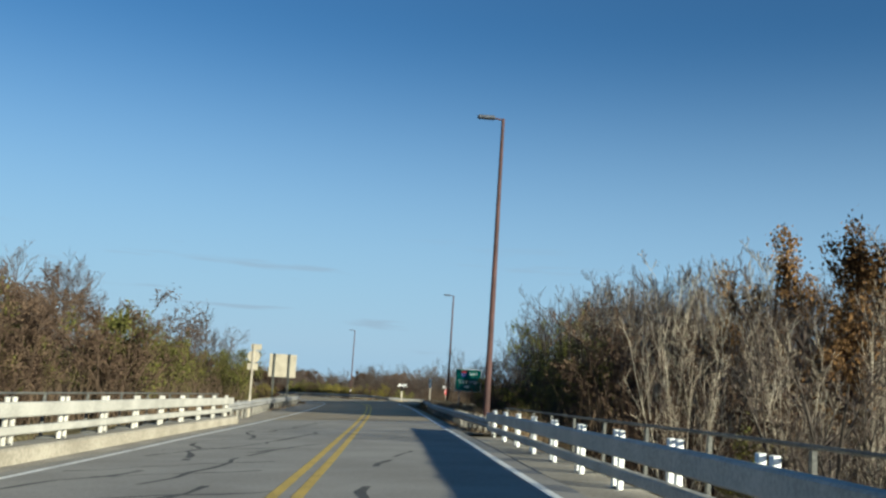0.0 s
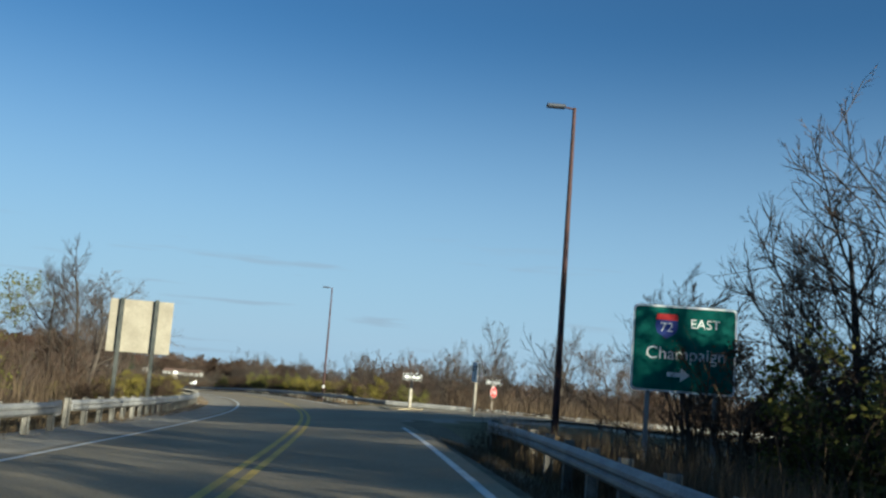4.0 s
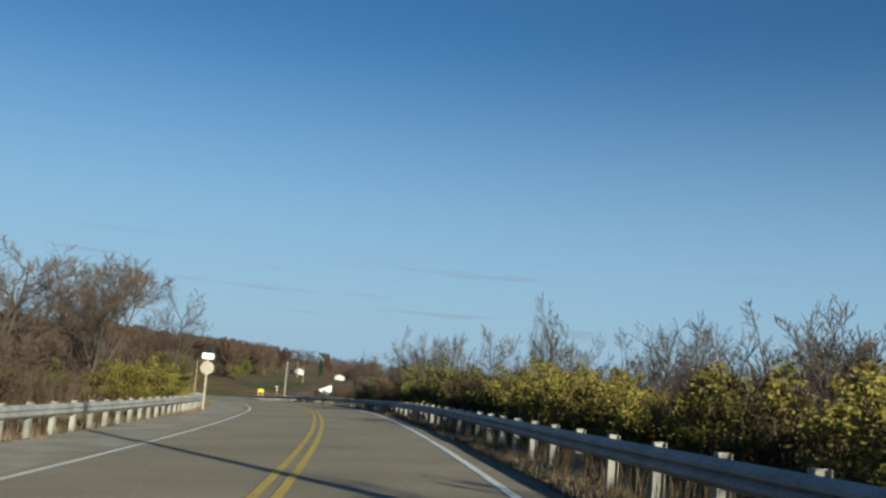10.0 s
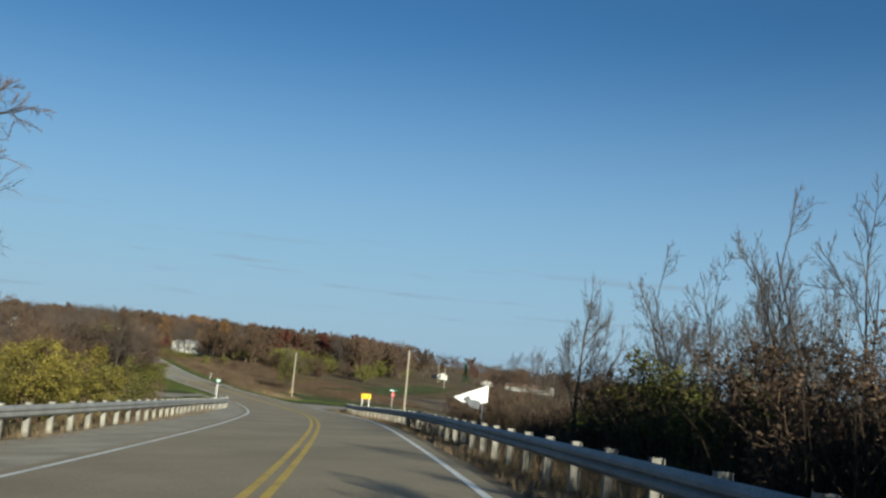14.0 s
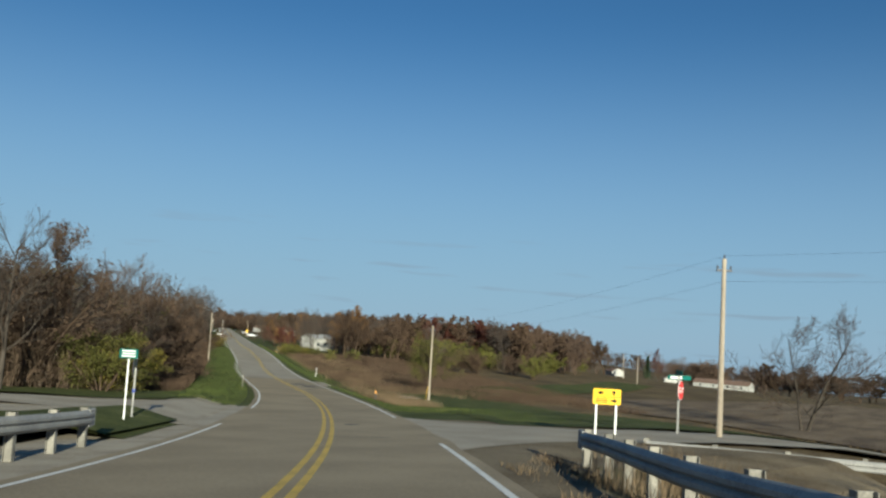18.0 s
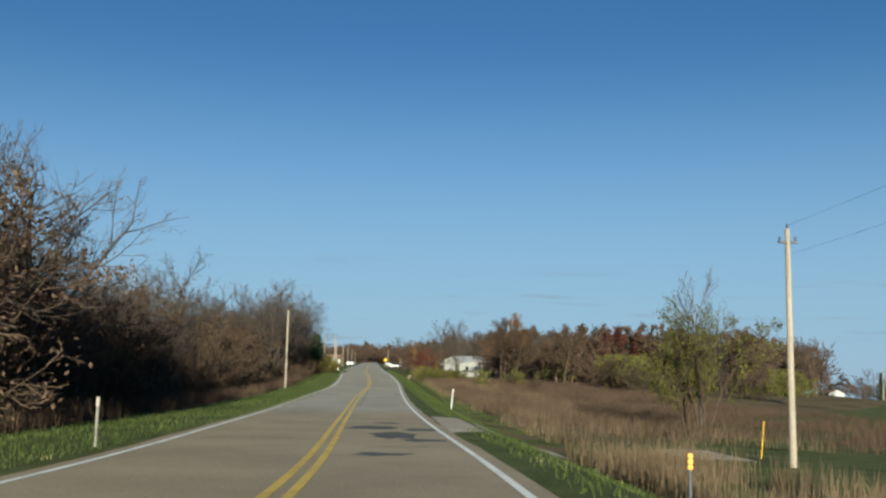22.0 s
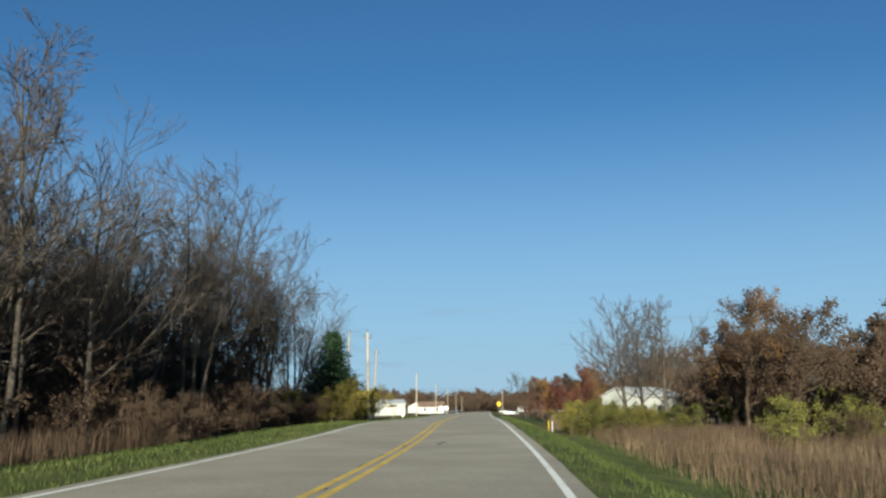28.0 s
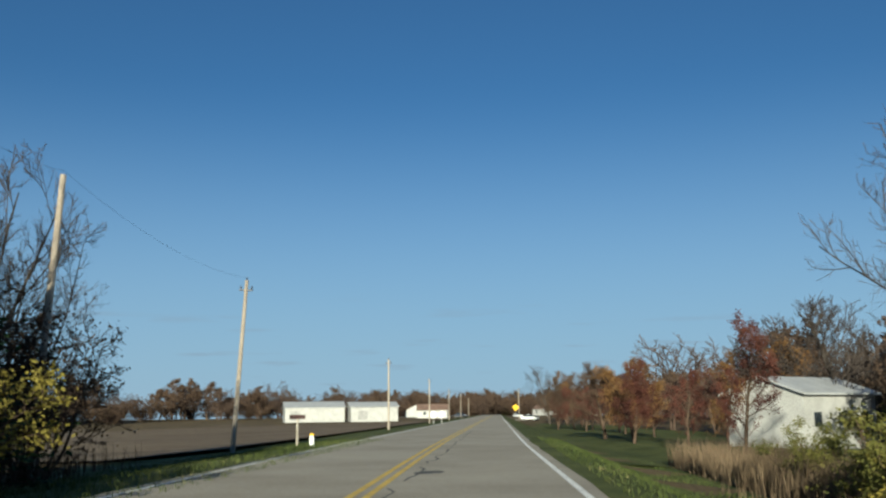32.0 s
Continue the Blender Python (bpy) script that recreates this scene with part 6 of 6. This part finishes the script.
def blades(name, n, spots, h0, h1, w, mat, label, seed, lean=0.35):
    """Thin upright blades, bent and clumped, over the stretch that spots names, joined into one."""
    s0, s1, u0, u1, scale, cut = spots
    rng = np.random.default_rng(seed)
    gs, gu = np.linspace(s0, s1, int((s1 - s0) / 1.0) + 3), np.linspace(u0, u1, int((u1 - u0) / 0.5) + 3)
    place_ = np.array([[(*at(a, b)[:2], ground(a, b)) for b in gu] for a in gs])
    thick = np.array([[noise.noise((a * scale, b * scale, 7)) for b in gu] for a in gs])
    got = []
    while sum(len(g) for g in got) < n:
        q = np.stack([rng.uniform(s0, s1, n), rng.uniform(u0, u1, n)], 1)
        fi, fj = (q[:, 0] - s0) / (s1 - s0) * (len(gs) - 1), (q[:, 1] - u0) / (u1 - u0) * (len(gu) - 1)
        ok = _bilinear(thick, fi, fj) > cut - 0.25 * rng.random(n)
        ok &= ~((q[:, 0] > 357.5) & (q[:, 0] < 366.5) & (q[:, 1] > 3.4) & (q[:, 1] < 22))
        got.append(_bilinear(place_, fi[ok], fj[ok]))
    p = np.concatenate(got)[:n]
    h = rng.uniform(h0, h1, n)[:, None] * np.array([0, 0, 1.0])
    a = rng.uniform(0, 6.28, n)
    side = np.stack([np.cos(a), np.sin(a), a * 0], 1) * w
    bow = np.concatenate([rng.normal(size=(n, 2)) * lean, np.zeros((n, 1))], 1) * h[:, 2:]
    root = p - np.array([0, 0, 0.03])
    mid = p + h * 0.55 + bow * 0.35
    v = np.stack([root - side, root + side, mid + side * 0.6, mid - side * 0.6, p + h + bow], 1).reshape(-1, 3)
    k = np.arange(n)[:, None] * 5
    pile = Pile()
    pile.add(v, np.concatenate([k, k + 1, k + 2, k + 3], 1))
    pile.f[3].append(np.concatenate([k + 3, k + 2, k + 4], 1))
    tagged(new(name, pile.mesh(name, mat)), label, "weeds" if h1 > 0.5 else "grass", kind="stuff")


def clumped(s0, s1, u0, u1, scale=0.15, cut=0.0):
    """A stretch of the roadside, and how its growth gathers in clumps."""
    return s0, s1, u0, u1, scale, cut


blades("weeds_right", 76000, clumped(366, 500, 8.6, 44), 0.3, 1.05, 0.011, WEEDS_RED, "tall russet dry weeds beside the road", 1, 0.16)
blades("weeds_right_pale", 16000, clumped(366, 500, 7.8, 20, 0.3, 0.1), 0.3, 0.9, 0.008, WEEDS, "pale dry grass stalks among weeds", 2, 0.18)
blades("weeds_left", 36000, clumped(336, 500, -14, -8.4, 0.25), 0.3, 1.0, 0.01, WEEDS_RED, "tall brown dry grass before the wood", 3, 0.18)
blades("weeds_ditch", 30000, clumped(309, 368, 8, 25, 0.25, -0.1), 0.04, 0.15, 0.006, GRASSBLADE, "rough green grass beside the field", 4, 0.25)
blades("weeds_house", 9000, clumped(480, 514, 8.8, 14, 0.3), 0.5, 1.3, 0.014, WEEDS, "pale dry grass bank near the house", 41, 0.2)
blades("grass_right", 42000, clumped(316, 520, 3.7, 8.4, 0.5, -0.3), 0.03, 0.11, 0.009, GRASSBLADE, "green grass blades on the verge", 5, 0.5)
blades("grass_left", 42000, clumped(318, 520, -8.6, -3.95, 0.5, -0.3), 0.03, 0.11, 0.009, GRASSBLADE, "green grass blades on the verge", 6, 0.5)
blades("weeds_bend_left", 36000, clumped(34, 292, -9.5, -6.7, 0.3, 0.0), 0.12, 0.6, 0.007, WEEDS, "dry grass behind the guardrail", 7, 0.3)
blades("weeds_curve_right", 16000, clumped(28, 86, 5.0, 9.0, 0.3, 0.0), 0.12, 0.6, 0.007, WEEDS, "dry weeds behind the guardrail", 8, 0.3)
blades("weeds_rail_tall", 15000, clumped(27, 84, 5.1, 7.6, 0.35, -0.05), 0.4, 1.1, 0.01, WEEDS, "tall brown weeds close behind the guardrail", 82, 0.16)
blades("weeds_bend_right", 34000, clumped(138, 292, 4.9, 9.5, 0.3, 0.0), 0.12, 0.6, 0.007, WEEDS, "dry weeds behind the guardrail", 81, 0.3)
blades("shoulder_tufts", 9000, clumped(34, 296, -6.7, -5.6, 0.6, 0.1), 0.04, 0.2, 0.006, WEEDS, "small dry tufts along the rail", 9, 0.5)
blades("shoulder_tufts_right", 26000, clumped(138, 291, 3.75, 5.4, 0.6, 0.0), 0.04, 0.18, 0.006, WEEDS, "small dry tufts along the rail", 10, 0.5)
blades("shoulder_tufts_curve", 8000, clumped(28, 86, 3.8, 5.0, 0.6, 0.0), 0.04, 0.18, 0.006, WEEDS, "small dry tufts along the rail", 101, 0.5)
blades("weeds_slip_road", 12000, clumped(118, 150, 16, 44, 0.2, 0.0), 0.2, 0.9, 0.012, WEEDS, "dry grass beyond the slip road rail", 102, 0.3)
blades("field_tufts", 26000, clumped(300, 392, 22, 90, 0.12, 0.0), 0.06, 0.28, 0.012, WEEDS, "dry stubble tufts in the field", 11, 0.4)

# thick undergrowth of bare stems and twigs
THICKET = material("thicket_stems", (0.04, 0.03, 0.022), (0.11, 0.08, 0.055), 0.4, 30, 0.95, 0, c=(0.1, 0.095, 0.03), spec=0.1)
blades("undergrowth_left_wood", 42000, clumped(322, 484, -32, -12.5, 0.12, -0.1), 1.2, 3.8, 0.022, THICKET, "dense dark undergrowth in the wood", 21, 0.3)
blades("undergrowth_right_bend", 42000, clumped(150, 260, 7.8, 20, 0.14, -0.05), 0.8, 2.5, 0.02, THICKET, "dense brush behind the guardrail", 22, 0.35)
blades("undergrowth_bridge_right", 12000, clumped(-30, 84, 8.6, 30, 0.12, -0.1), 1.0, 3.6, 0.02, THICKET, "tangled undergrowth below the bridge", 23, 0.3)
blades("undergrowth_bridge_left", 16000, clumped(-30, 112, -36, -11, 0.12, -0.05), 1.0, 3.0, 0.022, THICKET, "tangled undergrowth beside the bridge", 24, 0.3)
blades("undergrowth_bend_left", 18000, clumped(108, 292, -34, -10, 0.12, 0.0), 0.6, 2.2, 0.022, THICKET, "brown undergrowth above the bend", 25, 0.35)
blades("undergrowth_slip_road", 14000, clumped(118, 160, 12, 60, 0.1, 0.0), 0.6, 2.0, 0.022, THICKET, "brown thicket beyond the slip road", 26, 0.35)
blades("ditch_reeds", 7000, clumped(338, 362, 6.6, 10.5, 0.4, 0.05), 0.4, 1.0, 0.008, WEEDS, "pale reeds standing in the ditch", 27, 0.14)
